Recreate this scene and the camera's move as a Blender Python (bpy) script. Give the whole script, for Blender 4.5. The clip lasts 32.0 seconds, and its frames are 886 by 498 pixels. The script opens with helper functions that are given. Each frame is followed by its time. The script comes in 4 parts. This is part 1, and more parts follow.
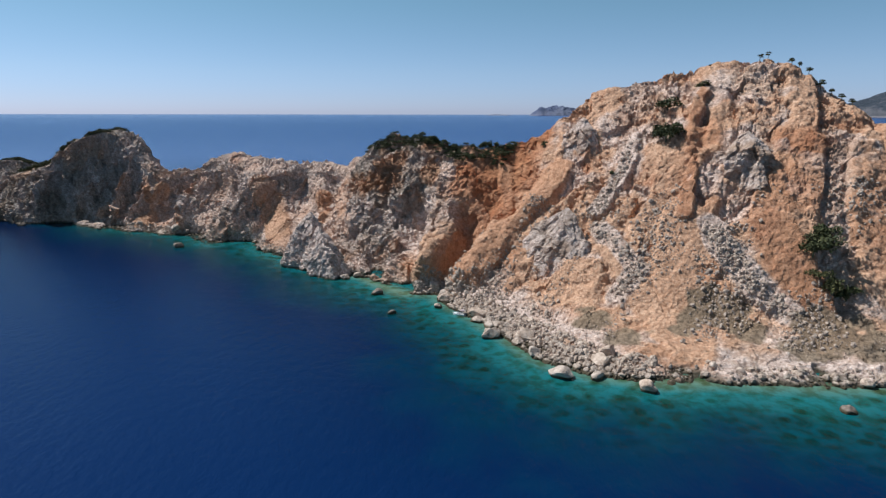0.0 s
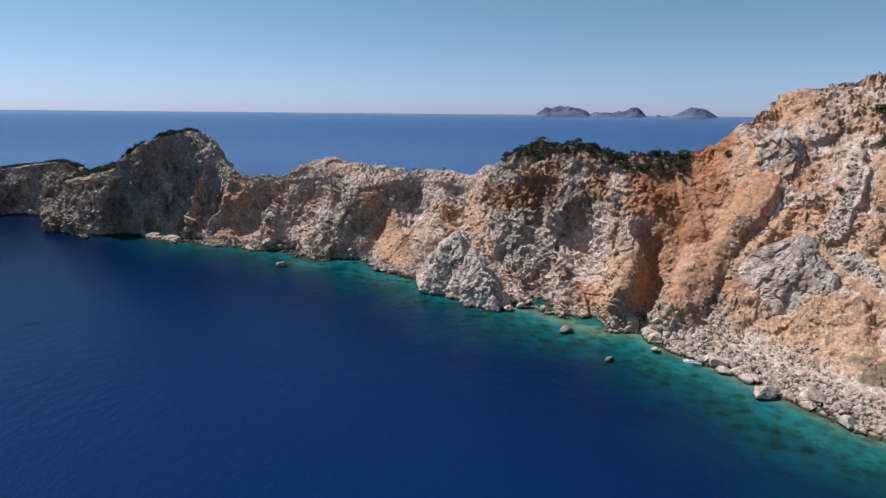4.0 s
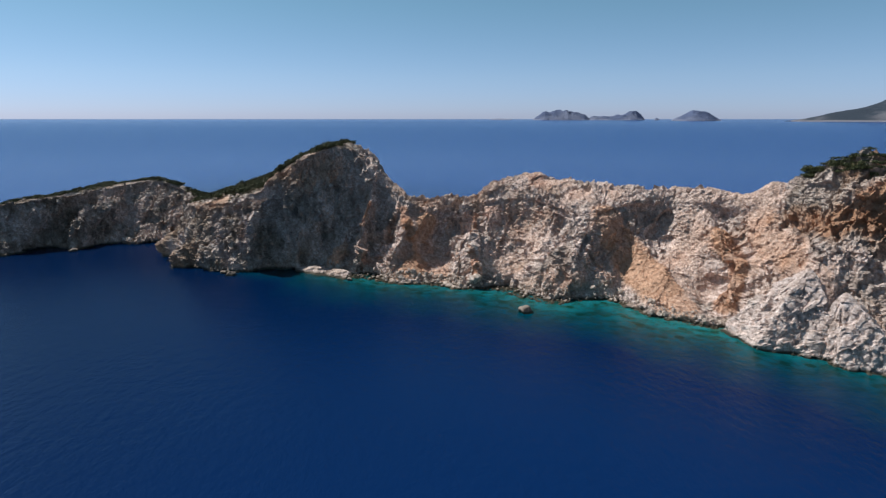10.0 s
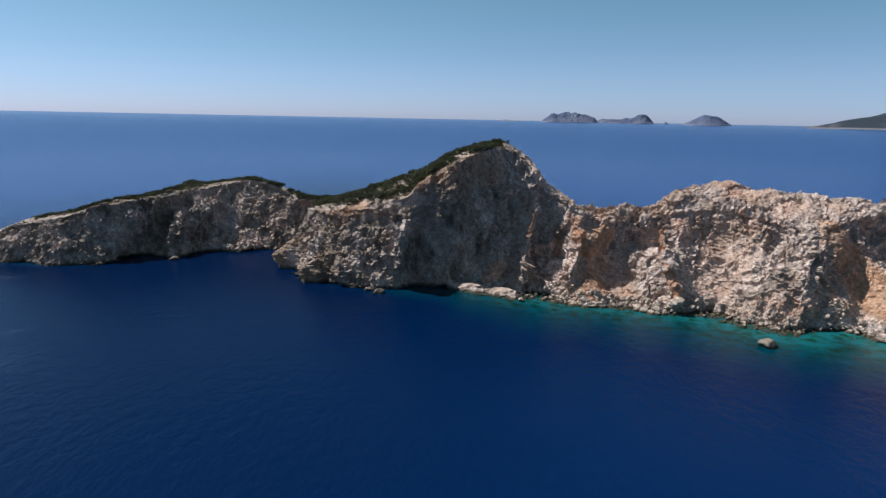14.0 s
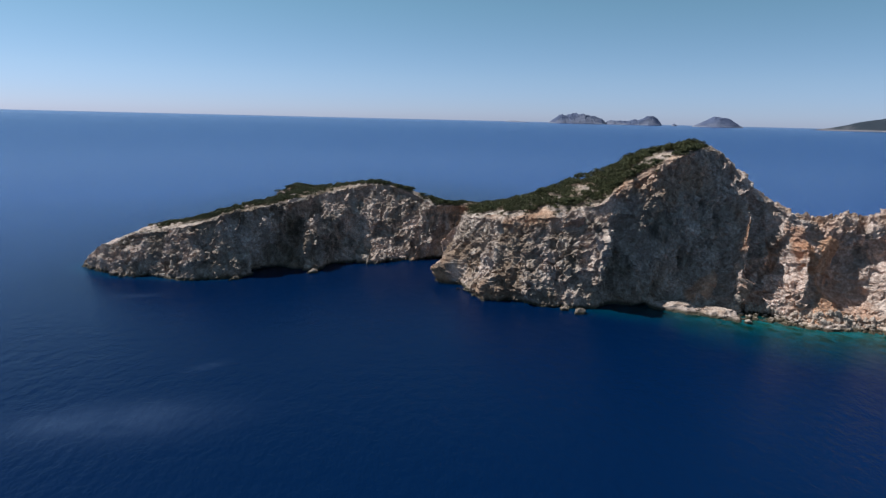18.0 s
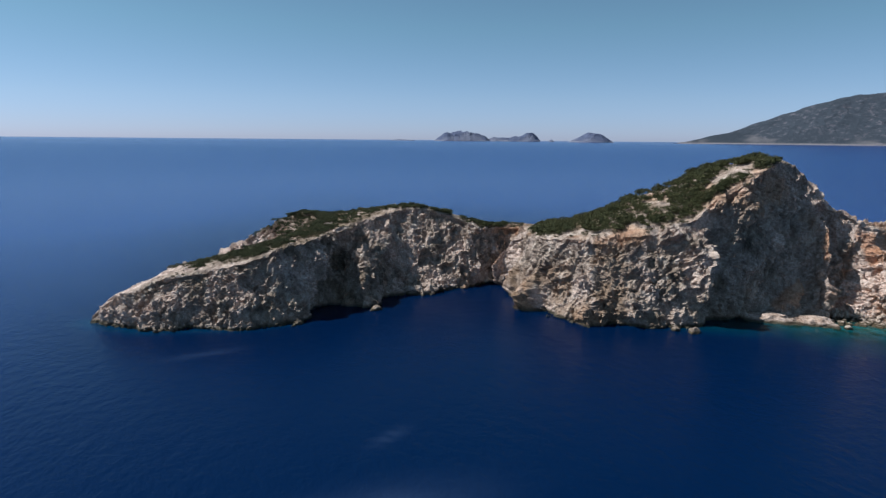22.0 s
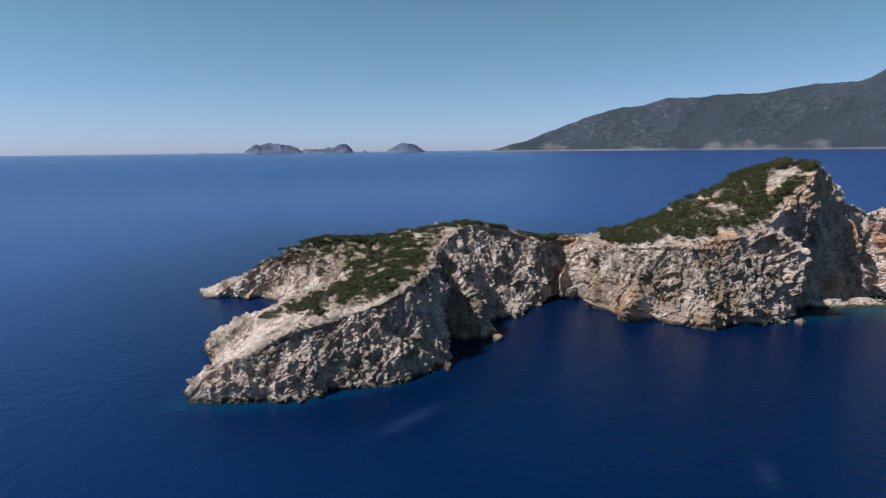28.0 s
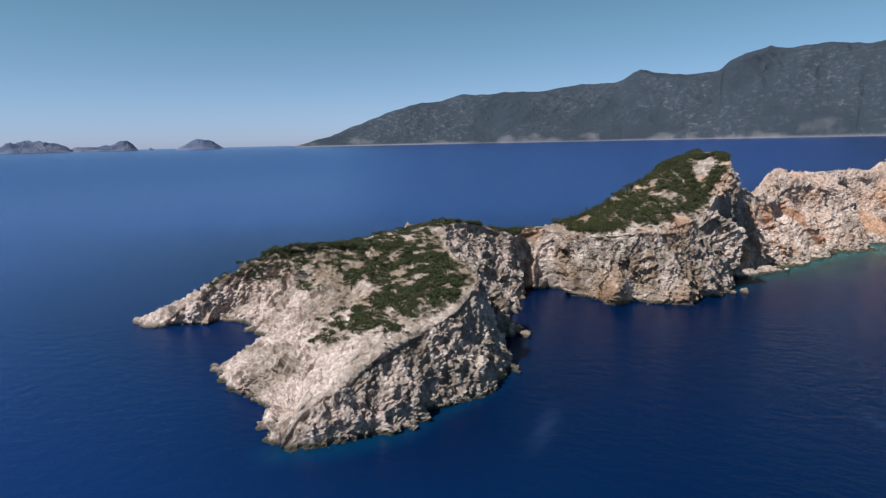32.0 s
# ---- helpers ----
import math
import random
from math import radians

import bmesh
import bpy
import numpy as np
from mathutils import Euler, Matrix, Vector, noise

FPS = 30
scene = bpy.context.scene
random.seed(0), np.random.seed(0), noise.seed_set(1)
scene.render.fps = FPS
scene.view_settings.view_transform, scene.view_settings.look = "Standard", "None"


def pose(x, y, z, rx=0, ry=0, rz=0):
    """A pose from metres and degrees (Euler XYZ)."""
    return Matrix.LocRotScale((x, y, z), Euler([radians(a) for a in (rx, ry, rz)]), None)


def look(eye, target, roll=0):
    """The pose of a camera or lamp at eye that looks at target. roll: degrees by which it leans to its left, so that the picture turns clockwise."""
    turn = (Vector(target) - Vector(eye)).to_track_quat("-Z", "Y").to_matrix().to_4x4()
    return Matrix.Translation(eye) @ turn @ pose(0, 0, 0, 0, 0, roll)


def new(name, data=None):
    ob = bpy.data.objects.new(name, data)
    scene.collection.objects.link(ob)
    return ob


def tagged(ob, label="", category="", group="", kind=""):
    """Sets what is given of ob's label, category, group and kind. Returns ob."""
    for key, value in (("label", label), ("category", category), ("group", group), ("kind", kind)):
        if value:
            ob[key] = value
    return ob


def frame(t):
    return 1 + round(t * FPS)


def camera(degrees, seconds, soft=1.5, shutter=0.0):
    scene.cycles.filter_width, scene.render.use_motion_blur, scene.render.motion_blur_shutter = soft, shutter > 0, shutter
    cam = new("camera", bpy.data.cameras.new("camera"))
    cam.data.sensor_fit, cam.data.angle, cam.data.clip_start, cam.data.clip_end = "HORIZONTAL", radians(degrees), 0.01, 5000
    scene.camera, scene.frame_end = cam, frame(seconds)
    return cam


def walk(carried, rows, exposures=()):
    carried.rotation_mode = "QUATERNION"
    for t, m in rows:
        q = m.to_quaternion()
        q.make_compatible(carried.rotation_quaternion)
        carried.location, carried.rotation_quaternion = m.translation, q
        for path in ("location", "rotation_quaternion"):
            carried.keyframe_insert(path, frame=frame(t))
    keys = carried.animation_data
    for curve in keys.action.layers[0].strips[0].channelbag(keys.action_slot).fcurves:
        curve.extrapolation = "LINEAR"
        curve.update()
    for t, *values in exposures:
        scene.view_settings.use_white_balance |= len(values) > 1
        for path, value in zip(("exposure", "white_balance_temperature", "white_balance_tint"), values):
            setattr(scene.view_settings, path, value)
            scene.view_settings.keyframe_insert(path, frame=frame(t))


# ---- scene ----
cam = camera(73.09, 32.0, soft=1.35)
PATH = [
    (0, (6.173, 4.756, 64.245), (6.1678, 6.7046, 63.7966), 0.07),
    (0.5, (-1.697, 9.179, 64.299), (-1.6969, 11.1276, 63.8503), 0.11),
    (1, (-9.850, 13.875, 64.336), (-9.8470, 15.8244, 63.8881), 0.14),
    (1.5, (-17.833, 18.340, 64.369), (-17.8236, 20.2886, 63.9207), 0.28),
    (2, (-25.845, 22.907, 64.423), (-25.8340, 24.8556, 63.9737), 0.27),
    (2.5, (-33.695, 27.416, 64.505), (-33.6807, 29.3649, 64.0557), 0.32),
    (3, (-41.760, 32.079, 64.643), (-41.7439, 34.0278, 64.1934), 0.34),
    (3.5, (-49.874, 36.431, 64.895), (-49.8518, 38.3792, 64.4437), 0.46),
    (5.5, (-85.207, 54.681, 65.514), (-85.1482, 56.6297, 65.0683), 0.50),
    (6, (-94.149, 58.855, 65.597), (-94.0820, 60.8039, 65.1548), 0.32),
    (6.5, (-102.680, 62.982, 65.741), (-102.6029, 64.9310, 65.2995), -0.04),
    (7, (-111.340, 67.411, 65.763), (-111.2575, 69.3604, 65.3233), -0.22),
    (7.5, (-119.766, 71.534, 65.606), (-119.6755, 73.4841, 65.1693), -0.36),
    (8, (-128.250, 76.047, 65.476), (-128.1564, 77.9969, 65.0402), -0.27),
    (8.5, (-136.356, 80.801, 65.417), (-136.2574, 82.7499, 64.9804), -0.22),
    (9, (-144.737, 85.788, 65.388), (-144.6359, 87.7371, 64.9506), -0.08),
    (9.5, (-153.032, 90.457, 65.247), (-152.9249, 92.4062, 64.8107), 0.01),
    (10, (-161.630, 95.462, 65.070), (-161.5192, 97.4112, 64.6349), 0.02),
    (10.5, (-170.050, 100.519, 64.959), (-169.9331, 102.4674, 64.5236), 0.15),
    (11, (-178.486, 105.688, 64.849), (-178.3659, 107.6362, 64.4121), 0.24),
    (11.5, (-186.669, 110.735, 64.579), (-186.5439, 112.6826, 64.1433), 0.42),
    (12, (-195.117, 115.598, 64.317), (-194.9884, 117.5461, 63.8824), 0.51),
    (12.5, (-203.611, 119.767, 64.108), (-203.4750, 121.7150, 63.6732), 0.70),
    (13, (-212.208, 123.724, 63.898), (-212.0688, 125.6712, 63.4647), 0.83),
    (13.5, (-220.579, 127.647, 63.611), (-220.4344, 129.5939, 63.1773), 1.01),
    (14, (-229.035, 131.632, 63.259), (-228.8891, 133.5788, 62.8246), 1.14),
    (14.5, (-237.443, 135.733, 62.904), (-237.2924, 137.6797, 62.4701), 1.17),
    (16.5, (-271.585, 151.219, 61.583), (-271.4189, 153.1650, 61.1517), 1.39),
    (17, (-280.079, 155.280, 61.214), (-279.9094, 157.2255, 60.7806), 1.58),
    (17.5, (-288.431, 159.325, 60.785), (-288.2555, 161.2694, 60.3529), 1.53),
    (18, (-296.911, 163.544, 60.284), (-296.7348, 165.4895, 59.8533), 1.38),
    (18.5, (-305.209, 167.688, 59.806), (-305.0205, 169.6330, 59.3794), 1.53),
    (19, (-313.619, 171.361, 59.433), (-313.3936, 173.3065, 59.0277), 1.08),
    (19.5, (-322.178, 174.937, 59.240), (-321.8970, 176.8782, 58.8509), 1.38),
    (20, (-330.713, 178.375, 59.084), (-330.3945, 180.3132, 58.7064), 1.03),
    (20.5, (-339.189, 181.875, 58.979), (-338.8122, 183.8033, 58.6073), 1.18),
    (21, (-347.496, 185.553, 58.894), (-347.0503, 187.4683, 58.5272), 0.76),
    (21.5, (-355.817, 189.609, 58.828), (-355.3001, 191.5065, 58.4614), 0.88),
    (22, (-363.785, 194.140, 58.822), (-363.2060, 196.0192, 58.4570), 0.55),
    (22.5, (-371.597, 198.879, 58.896), (-370.9685, 200.7420, 58.5307), 0.71),
    (23, (-379.247, 203.158, 58.981), (-378.5815, 205.0088, 58.6179), 0.41),
    (23.5, (-387.035, 207.281, 58.953), (-386.3293, 209.1175, 58.5928), 0.50),
    (24, (-394.646, 211.594, 58.908), (-393.9010, 213.4159, 58.5548), 0.19),
    (24.5, (-402.280, 216.227, 58.957), (-401.4941, 218.0322, 58.6070), 0.24),
    (25, (-409.722, 220.972, 59.055), (-408.8940, 222.7594, 58.7114), 0.08),
    (25.5, (-416.712, 225.859, 59.111), (-415.8429, 227.6276, 58.7713), -0.10),
    (27.5, (-442.534, 250.332, 59.103), (-441.4262, 251.9639, 58.7735), -0.43),
    (28, (-448.570, 257.069, 59.272), (-447.3948, 258.6531, 58.9420), -0.54),
    (28.5, (-454.517, 263.546, 59.460), (-453.2776, 265.0808, 59.1303), -0.53),
    (29, (-460.320, 270.031, 59.629), (-459.0152, 271.5113, 59.3028), -0.76),
    (29.5, (-466.087, 276.766, 59.838), (-464.7182, 278.1877, 59.5109), -0.72),
    (30, (-471.853, 283.768, 60.037), (-470.4219, 285.1268, 59.7112), -0.78),
    (30.5, (-477.557, 291.280, 60.360), (-476.0685, 292.5742, 60.0279), -0.91),
    (31, (-482.574, 298.635, 60.712), (-481.0323, 299.8625, 60.3711), -0.98),
    (31.5, (-487.107, 305.745, 60.920), (-485.5178, 306.9081, 60.5713), -1.03),
    (32, (-491.601, 312.987, 61.109), (-489.9662, 314.0831, 60.7522), -1.18),
]
walk(cam, [(t, look(eye, target, roll)) for t, eye, target, roll in PATH], [(0.0, 0.45, 5800, 6), (32.0, 0.45, 5800, 6)])

# ---- world, sun, exposure ----
SUN_DIR = Vector((-0.54, 0.25, 0.80)).normalized()      # towards the sun: high, over the western sea
world = bpy.data.worlds.new("sky")
scene.world = world
world.use_nodes = True
wn = world.node_tree
wn.nodes.clear()
sky = wn.nodes.new("ShaderNodeTexSky")
sky.sky_type, sky.sun_disc = "NISHITA", False
sky.sun_elevation = math.asin(SUN_DIR.z)
sky.sun_rotation = math.atan2(SUN_DIR.x, SUN_DIR.y)
sky.altitude, sky.air_density, sky.dust_density, sky.ozone_density = 0.0, 0.6, 0.25, 1.0
bg = wn.nodes.new("ShaderNodeBackground")
bg.inputs["Strength"].default_value = 0.065
wout = wn.nodes.new("ShaderNodeOutputWorld")
soft_sky = wn.nodes.new("ShaderNodeHueSaturation")
soft_sky.inputs["Saturation"].default_value = 0.86
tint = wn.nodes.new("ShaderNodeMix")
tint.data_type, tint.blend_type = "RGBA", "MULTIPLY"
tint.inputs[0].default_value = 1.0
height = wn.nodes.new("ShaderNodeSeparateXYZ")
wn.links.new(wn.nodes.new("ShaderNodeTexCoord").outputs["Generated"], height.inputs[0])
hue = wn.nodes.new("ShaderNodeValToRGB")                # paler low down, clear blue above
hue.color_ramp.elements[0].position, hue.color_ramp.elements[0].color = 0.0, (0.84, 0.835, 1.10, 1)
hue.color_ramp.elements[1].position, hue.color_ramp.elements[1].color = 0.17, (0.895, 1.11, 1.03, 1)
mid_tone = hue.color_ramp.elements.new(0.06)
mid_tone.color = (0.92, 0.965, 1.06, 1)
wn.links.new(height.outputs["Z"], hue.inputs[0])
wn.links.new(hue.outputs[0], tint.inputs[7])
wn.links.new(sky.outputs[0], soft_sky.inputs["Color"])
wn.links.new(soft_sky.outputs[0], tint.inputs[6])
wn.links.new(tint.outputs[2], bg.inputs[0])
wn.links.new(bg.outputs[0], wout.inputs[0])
lamp = bpy.data.lights.new("sun", "SUN")
lamp.energy, lamp.angle, lamp.color = 4.1, radians(0.53), (1.0, 0.95, 0.88)
sun = new("sun", lamp)
sun.matrix_world = look(SUN_DIR * 500, (0, 0, 0))


# ---- noise ----
def lattice(ix, iy, iz, seed):
    h = (ix * 374761393 + iy * 668265263 + iz * 2147483647 + seed * 974634777) & 0xFFFFFFFF
    h = ((h ^ (h >> 13)) * 1274126177) & 0xFFFFFFFF
    return ((h ^ (h >> 16)) & 0xFFFFFF) / float(0xFFFFFF)


def value_noise(p, scale, seed=0):
    """Smooth noise in -1..1 at points p (n, 3) with cells of the given size in metres."""
    q = p / scale
    i = np.floor(q).astype(np.int64)
    f = q - i
    f = f * f * f * (f * (f * 6 - 15) + 10)
    out = 0
    for dx in (0, 1):
        for dy in (0, 1):
            for dz in (0, 1):
                w = (f[:, 0] if dx else 1 - f[:, 0]) * (f[:, 1] if dy else 1 - f[:, 1]) * (f[:, 2] if dz else 1 - f[:, 2])
                out = out + w * lattice(i[:, 0] + dx, i[:, 1] + dy, i[:, 2] + dz, seed)
    return out * 2 - 1


def fbm(p, scale, octaves=3, seed=0, gain=0.5):
    a, total, norm = 1.0, 0, 0
    for k in range(octaves):
        total = total + a * value_noise(p, scale / 2.03 ** k, seed + k)
        norm += a
        a *= gain
    return total / norm


def ridged(p, scale, octaves=3, seed=0):
    a, total, norm = 1.0, 0, 0
    for k in range(octaves):
        total = total + a * (1 - 2 * np.abs(value_noise(p, scale / 2.1 ** k, seed + k)))
        norm += a
        a *= 0.5
    return total / norm


def cells(p, scale, seed=0):
    """Blocky rock: tilted facets, about -1..1, and how near the rim of the facet is, in 0..1."""
    q = p / scale
    i = np.floor(q).astype(np.int64)
    n = len(p)
    d1, d2, level, tilt = np.full(n, 9.0), np.full(n, 9.0), np.zeros(n), np.zeros(n)
    for dx in (-1, 0, 1):
        for dy in (-1, 0, 1):
            for dz in (-1, 0, 1):
                c = i + np.array((dx, dy, dz))
                jit = np.stack([lattice(c[:, 0], c[:, 1], c[:, 2], seed + k) for k in (1, 2, 3)], 1)
                d = ((c + jit - q) ** 2).sum(1)
                near = d < d1
                d2 = np.where(near, d1, np.minimum(d2, d))
                level = np.where(near, lattice(c[:, 0], c[:, 1], c[:, 2], seed + 7) * 2 - 1, level)
                lean = np.stack([lattice(c[:, 0], c[:, 1], c[:, 2], seed + k) for k in (11, 12, 13)], 1) * 2 - 1
                tilt = np.where(near, ((q - c - jit) * lean).sum(1), tilt)
                d1 = np.where(near, d, d1)
    return level + 1.35 * tilt, np.clip((np.sqrt(d2) - np.sqrt(d1)) * 2.5, 0, 1)


def smooth(a, b, x):
    t = np.clip((x - a) / (b - a), 0, 1)
    return t * t * (3 - 2 * t)


# ---- materials ----
def material(name):
    m = bpy.data.materials.new(name)
    m.use_nodes = True
    nt = m.node_tree
    nt.nodes.clear()
    out = nt.nodes.new("ShaderNodeOutputMaterial")
    b = nt.nodes.new("ShaderNodeBsdfPrincipled")
    nt.links.new(b.outputs[0], out.inputs[0])
    return m, nt, b


def node(nt, kind, **inputs):
    n = nt.nodes.new(kind)
    for k, v in inputs.items():
        n.inputs[k.replace("_", " ")].default_value = v
    return n


def ramp(nt, fac, *stops):
    r = nt.nodes.new("ShaderNodeValToRGB")
    while len(r.color_ramp.elements) < len(stops):
        r.color_ramp.elements.new(0.5)
    for e, (pos, col) in zip(r.color_ramp.elements, stops):
        e.position, e.color = pos, (*col, 1)
    nt.links.new(fac, r.inputs[0])
    return r.outputs[0]


def mixed(nt, fac, a, b, blend="MIX"):
    m = nt.nodes.new("ShaderNodeMix")
    m.data_type, m.blend_type = "RGBA", blend
    for sock, v in ((m.inputs[0], fac), (m.inputs[6], a), (m.inputs[7], b)):
        if isinstance(v, (int, float)):
            sock.default_value = v
        elif isinstance(v, tuple):
            sock.default_value = (*v, 1)
        else:
            nt.links.new(v, sock)
    return m.outputs[2]


def noise_tex(nt, scale, detail=4.0, rough=0.6, stretch=None):
    tc = nt.nodes.new("ShaderNodeTexCoord")
    t = node(nt, "ShaderNodeTexNoise", Scale=scale, Detail=detail, Roughness=rough)
    if stretch:
        mp = nt.nodes.new("ShaderNodeMapping")
        mp.inputs["Scale"].default_value = stretch
        nt.links.new(tc.outputs["Object"], mp.inputs[0])
        nt.links.new(mp.outputs[0], t.inputs["Vector"])
    else:
        nt.links.new(tc.outputs["Object"], t.inputs["Vector"])
    return t.outputs["Fac"]


def attribute(nt, name):
    a = nt.nodes.new("ShaderNodeAttribute")
    a.attribute_name = name
    return a.outputs["Fac"]


def bumped(nt, b, height, strength, distance):
    n = node(nt, "ShaderNodeBump", Strength=strength, Distance=distance)
    nt.links.new(height, n.inputs["Height"])
    nt.links.new(n.outputs[0], b.inputs["Normal"])


def rock_material():
    m, nt, b = material("limestone_and_scree")
    grain = noise_tex(nt, 1.1, 8, 0.7)
    patch = noise_tex(nt, 0.09, 5, 0.6)
    streak = noise_tex(nt, 0.35, 6, 0.65, (1, 1, 0.3))
    pale = ramp(nt, grain, (0.31, (0.21, 0.145, 0.115)), (0.50, (0.47, 0.355, 0.295)), (0.68, (0.66, 0.55, 0.485)))
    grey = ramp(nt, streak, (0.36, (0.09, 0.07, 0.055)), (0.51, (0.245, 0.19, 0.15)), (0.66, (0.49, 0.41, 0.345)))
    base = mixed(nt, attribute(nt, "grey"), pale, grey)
    earth = ramp(nt, grain, (0.30, (0.25, 0.132, 0.076)), (0.50, (0.42, 0.246, 0.152)), (0.70, (0.55, 0.375, 0.262)))
    red = ramp(nt, patch, (0.35, (0.25, 0.088, 0.037)), (0.65, (0.37, 0.17, 0.083)))
    earth = mixed(nt, attribute(nt, "red"), earth, red)
    base = mixed(nt, attribute(nt, "ochre"), base, earth)
    olive = ramp(nt, grain, (0.3, (0.105, 0.078, 0.052)), (0.7, (0.24, 0.172, 0.112)))
    base = mixed(nt, attribute(nt, "soil_and_shade"), base, olive)
    base = mixed(nt, attribute(nt, "wet"), base, (0.055, 0.047, 0.032))
    b.inputs["Roughness"].default_value = 0.92
    b.inputs["Specular IOR Level"].default_value = 0.2
    # broken blocks: each with a shade and a relief of its own
    tc = nt.nodes.new("ShaderNodeTexCoord")
    warp = node(nt, "ShaderNodeTexNoise", Scale=0.9, Detail=3.0)
    nt.links.new(tc.outputs["Object"], warp.inputs["Vector"])
    place = nt.nodes.new("ShaderNodeMixRGB")
    place.blend_type = "LINEAR_LIGHT"
    place.inputs[0].default_value = 0.8
    nt.links.new(tc.outputs["Object"], place.inputs[1])
    nt.links.new(warp.outputs["Color"], place.inputs[2])
    blocks = node(nt, "ShaderNodeTexVoronoi", Scale=0.62)
    nt.links.new(place.outputs[0], blocks.inputs["Vector"])
    shade = nt.nodes.new("ShaderNodeSeparateColor")
    nt.links.new(blocks.outputs["Color"], shade.inputs[0])
    tone = ramp(nt, shade.outputs[0], (0.0, (1.0, 0.97, 0.95)), (0.55, (1.24, 1.24, 1.25)), (1.0, (1.46, 1.48, 1.50)))
    nt.links.new(mixed(nt, 0.9, base, tone, "MULTIPLY"), b.inputs["Base Color"])
    fine = noise_tex(nt, 2.2, 9, 0.75)
    relief = nt.nodes.new("ShaderNodeMath")
    relief.operation = "MULTIPLY_ADD"
    nt.links.new(blocks.outputs["Distance"], relief.inputs[0])
    relief.inputs[1].default_value = -0.55
    nt.links.new(fine, relief.inputs[2])
    bumped(nt, b, relief.outputs[0], 0.8, 0.6)
    return m


def boulder_material(name, single, weathered=1.0):
    m, nt, b = material(name)
    grain = noise_tex(nt, 1.6, 8, 0.7)
    a = ramp(nt, grain, (0.34, (0.17, 0.132, 0.108)), (0.52, (0.40, 0.325, 0.275)), (0.70, (0.57, 0.485, 0.425)))
    c = ramp(nt, grain, (0.34, (0.20, 0.14, 0.105)), (0.52, (0.45, 0.345, 0.275)), (0.70, (0.60, 0.50, 0.42)))
    a, c = (mixed(nt, 1.0, k, (weathered, weathered * 0.98, weathered * 0.95), "MULTIPLY") for k in (a, c))
    if single:
        luck = nt.nodes.new("ShaderNodeObjectInfo").outputs["Random"]
    else:
        luck = nt.nodes.new("ShaderNodeNewGeometry").outputs["Random Per Island"]
    split = nt.nodes.new("ShaderNodeSeparateXYZ")
    nt.links.new(nt.nodes.new("ShaderNodeNewGeometry").outputs["Position"], split.inputs[0])
    tide = ramp(nt, split.outputs["Z"], (0.55, (1, 1, 1)), (0.95, (0, 0, 0)))
    nt.links.new(mixed(nt, tide, mixed(nt, luck, a, c), (0.075, 0.058, 0.036)), b.inputs["Base Color"])
    b.inputs["Roughness"].default_value = 0.93
    b.inputs["Specular IOR Level"].default_value = 0.2
    bumped(nt, b, noise_tex(nt, 3.0, 8, 0.7), 0.8, 0.3)
    return m


def sea_material():
    m, nt, b = material("sea_water")
    shoal = attribute(nt, "shoal")
    col = ramp(nt, shoal, (0.0, (0.0004, 0.0098, 0.042)), (0.25, (0.0005, 0.024, 0.050)), (0.50, (0.003, 0.054, 0.070)),
               (0.76, (0.016, 0.135, 0.145)), (1.0, (0.17, 0.24, 0.15)))
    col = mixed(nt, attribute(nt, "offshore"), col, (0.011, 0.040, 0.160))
    # darker by the western cliffs: their shade and reflection put into the colour
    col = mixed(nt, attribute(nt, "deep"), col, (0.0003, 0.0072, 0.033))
    col = mixed(nt, attribute(nt, "ruffle"), col, (0.10, 0.15, 0.26))
    bottom = noise_tex(nt, 0.22, 6, 0.68)
    weed = ramp(nt, bottom, (0.40, (0.70, 0.55, 0.42)), (0.58, (1.0, 1.0, 1.0)))
    reef = node(nt, "ShaderNodeTexVoronoi", Scale=0.21)
    nt.links.new(nt.nodes.new("ShaderNodeTexCoord").outputs["Object"], reef.inputs["Vector"])
    stones = ramp(nt, reef.outputs["Distance"], (0.22, (0.62, 0.60, 0.44)), (0.40, (1.0, 1.0, 1.0)))
    weed = mixed(nt, 1.0, weed, stones, "MULTIPLY")
    some = mixed(nt, ramp(nt, shoal, (0.1, (0, 0, 0)), (0.45, (1, 1, 1))), (1.0, 1.0, 1.0), weed)
    col = mixed(nt, 1.0, col, some, "MULTIPLY")
    nt.links.new(col, b.inputs["Base Color"])
    b.inputs["Roughness"].default_value = 0.2
    b.inputs["IOR"].default_value = 1.33
    b.inputs["Specular IOR Level"].default_value = 0.15
    swell = noise_tex(nt, 0.35, 6, 0.65, (1.0, 0.6, 1.0))
    bumped(nt, b, swell, 0.45, 0.7)
    return m


def leaf_material(name, dark, light):
    m, nt, b = material(name)
    info = nt.nodes.new("ShaderNodeObjectInfo")
    geo = nt.nodes.new("ShaderNodeNewGeometry")
    tone = ramp(nt, geo.outputs["Random Per Island"], (0.0, dark), (1.0, light))
    dull = mixed(nt, info.outputs["Random"], (0.75, 0.82, 0.75), (1.15, 1.05, 0.9))
    nt.links.new(mixed(nt, 1.0, tone, dull, "MULTIPLY"), b.inputs["Base Color"])
    b.inputs["Roughness"].default_value = 0.75
    b.inputs["Specular IOR Level"].default_value = 0.30
    return m


def plain(name, color, rough=0.6, metal=0.0, wear=0.15):
    m, nt, b = material(name)
    g = noise_tex(nt, 6.0, 5, 0.6)
    lo = tuple(c * (1 - wear) for c in color)
    hi = tuple(min(1, c * (1 + wear)) for c in color)
    nt.links.new(ramp(nt, g, (0.3, lo), (0.7, hi)), b.inputs["Base Color"])
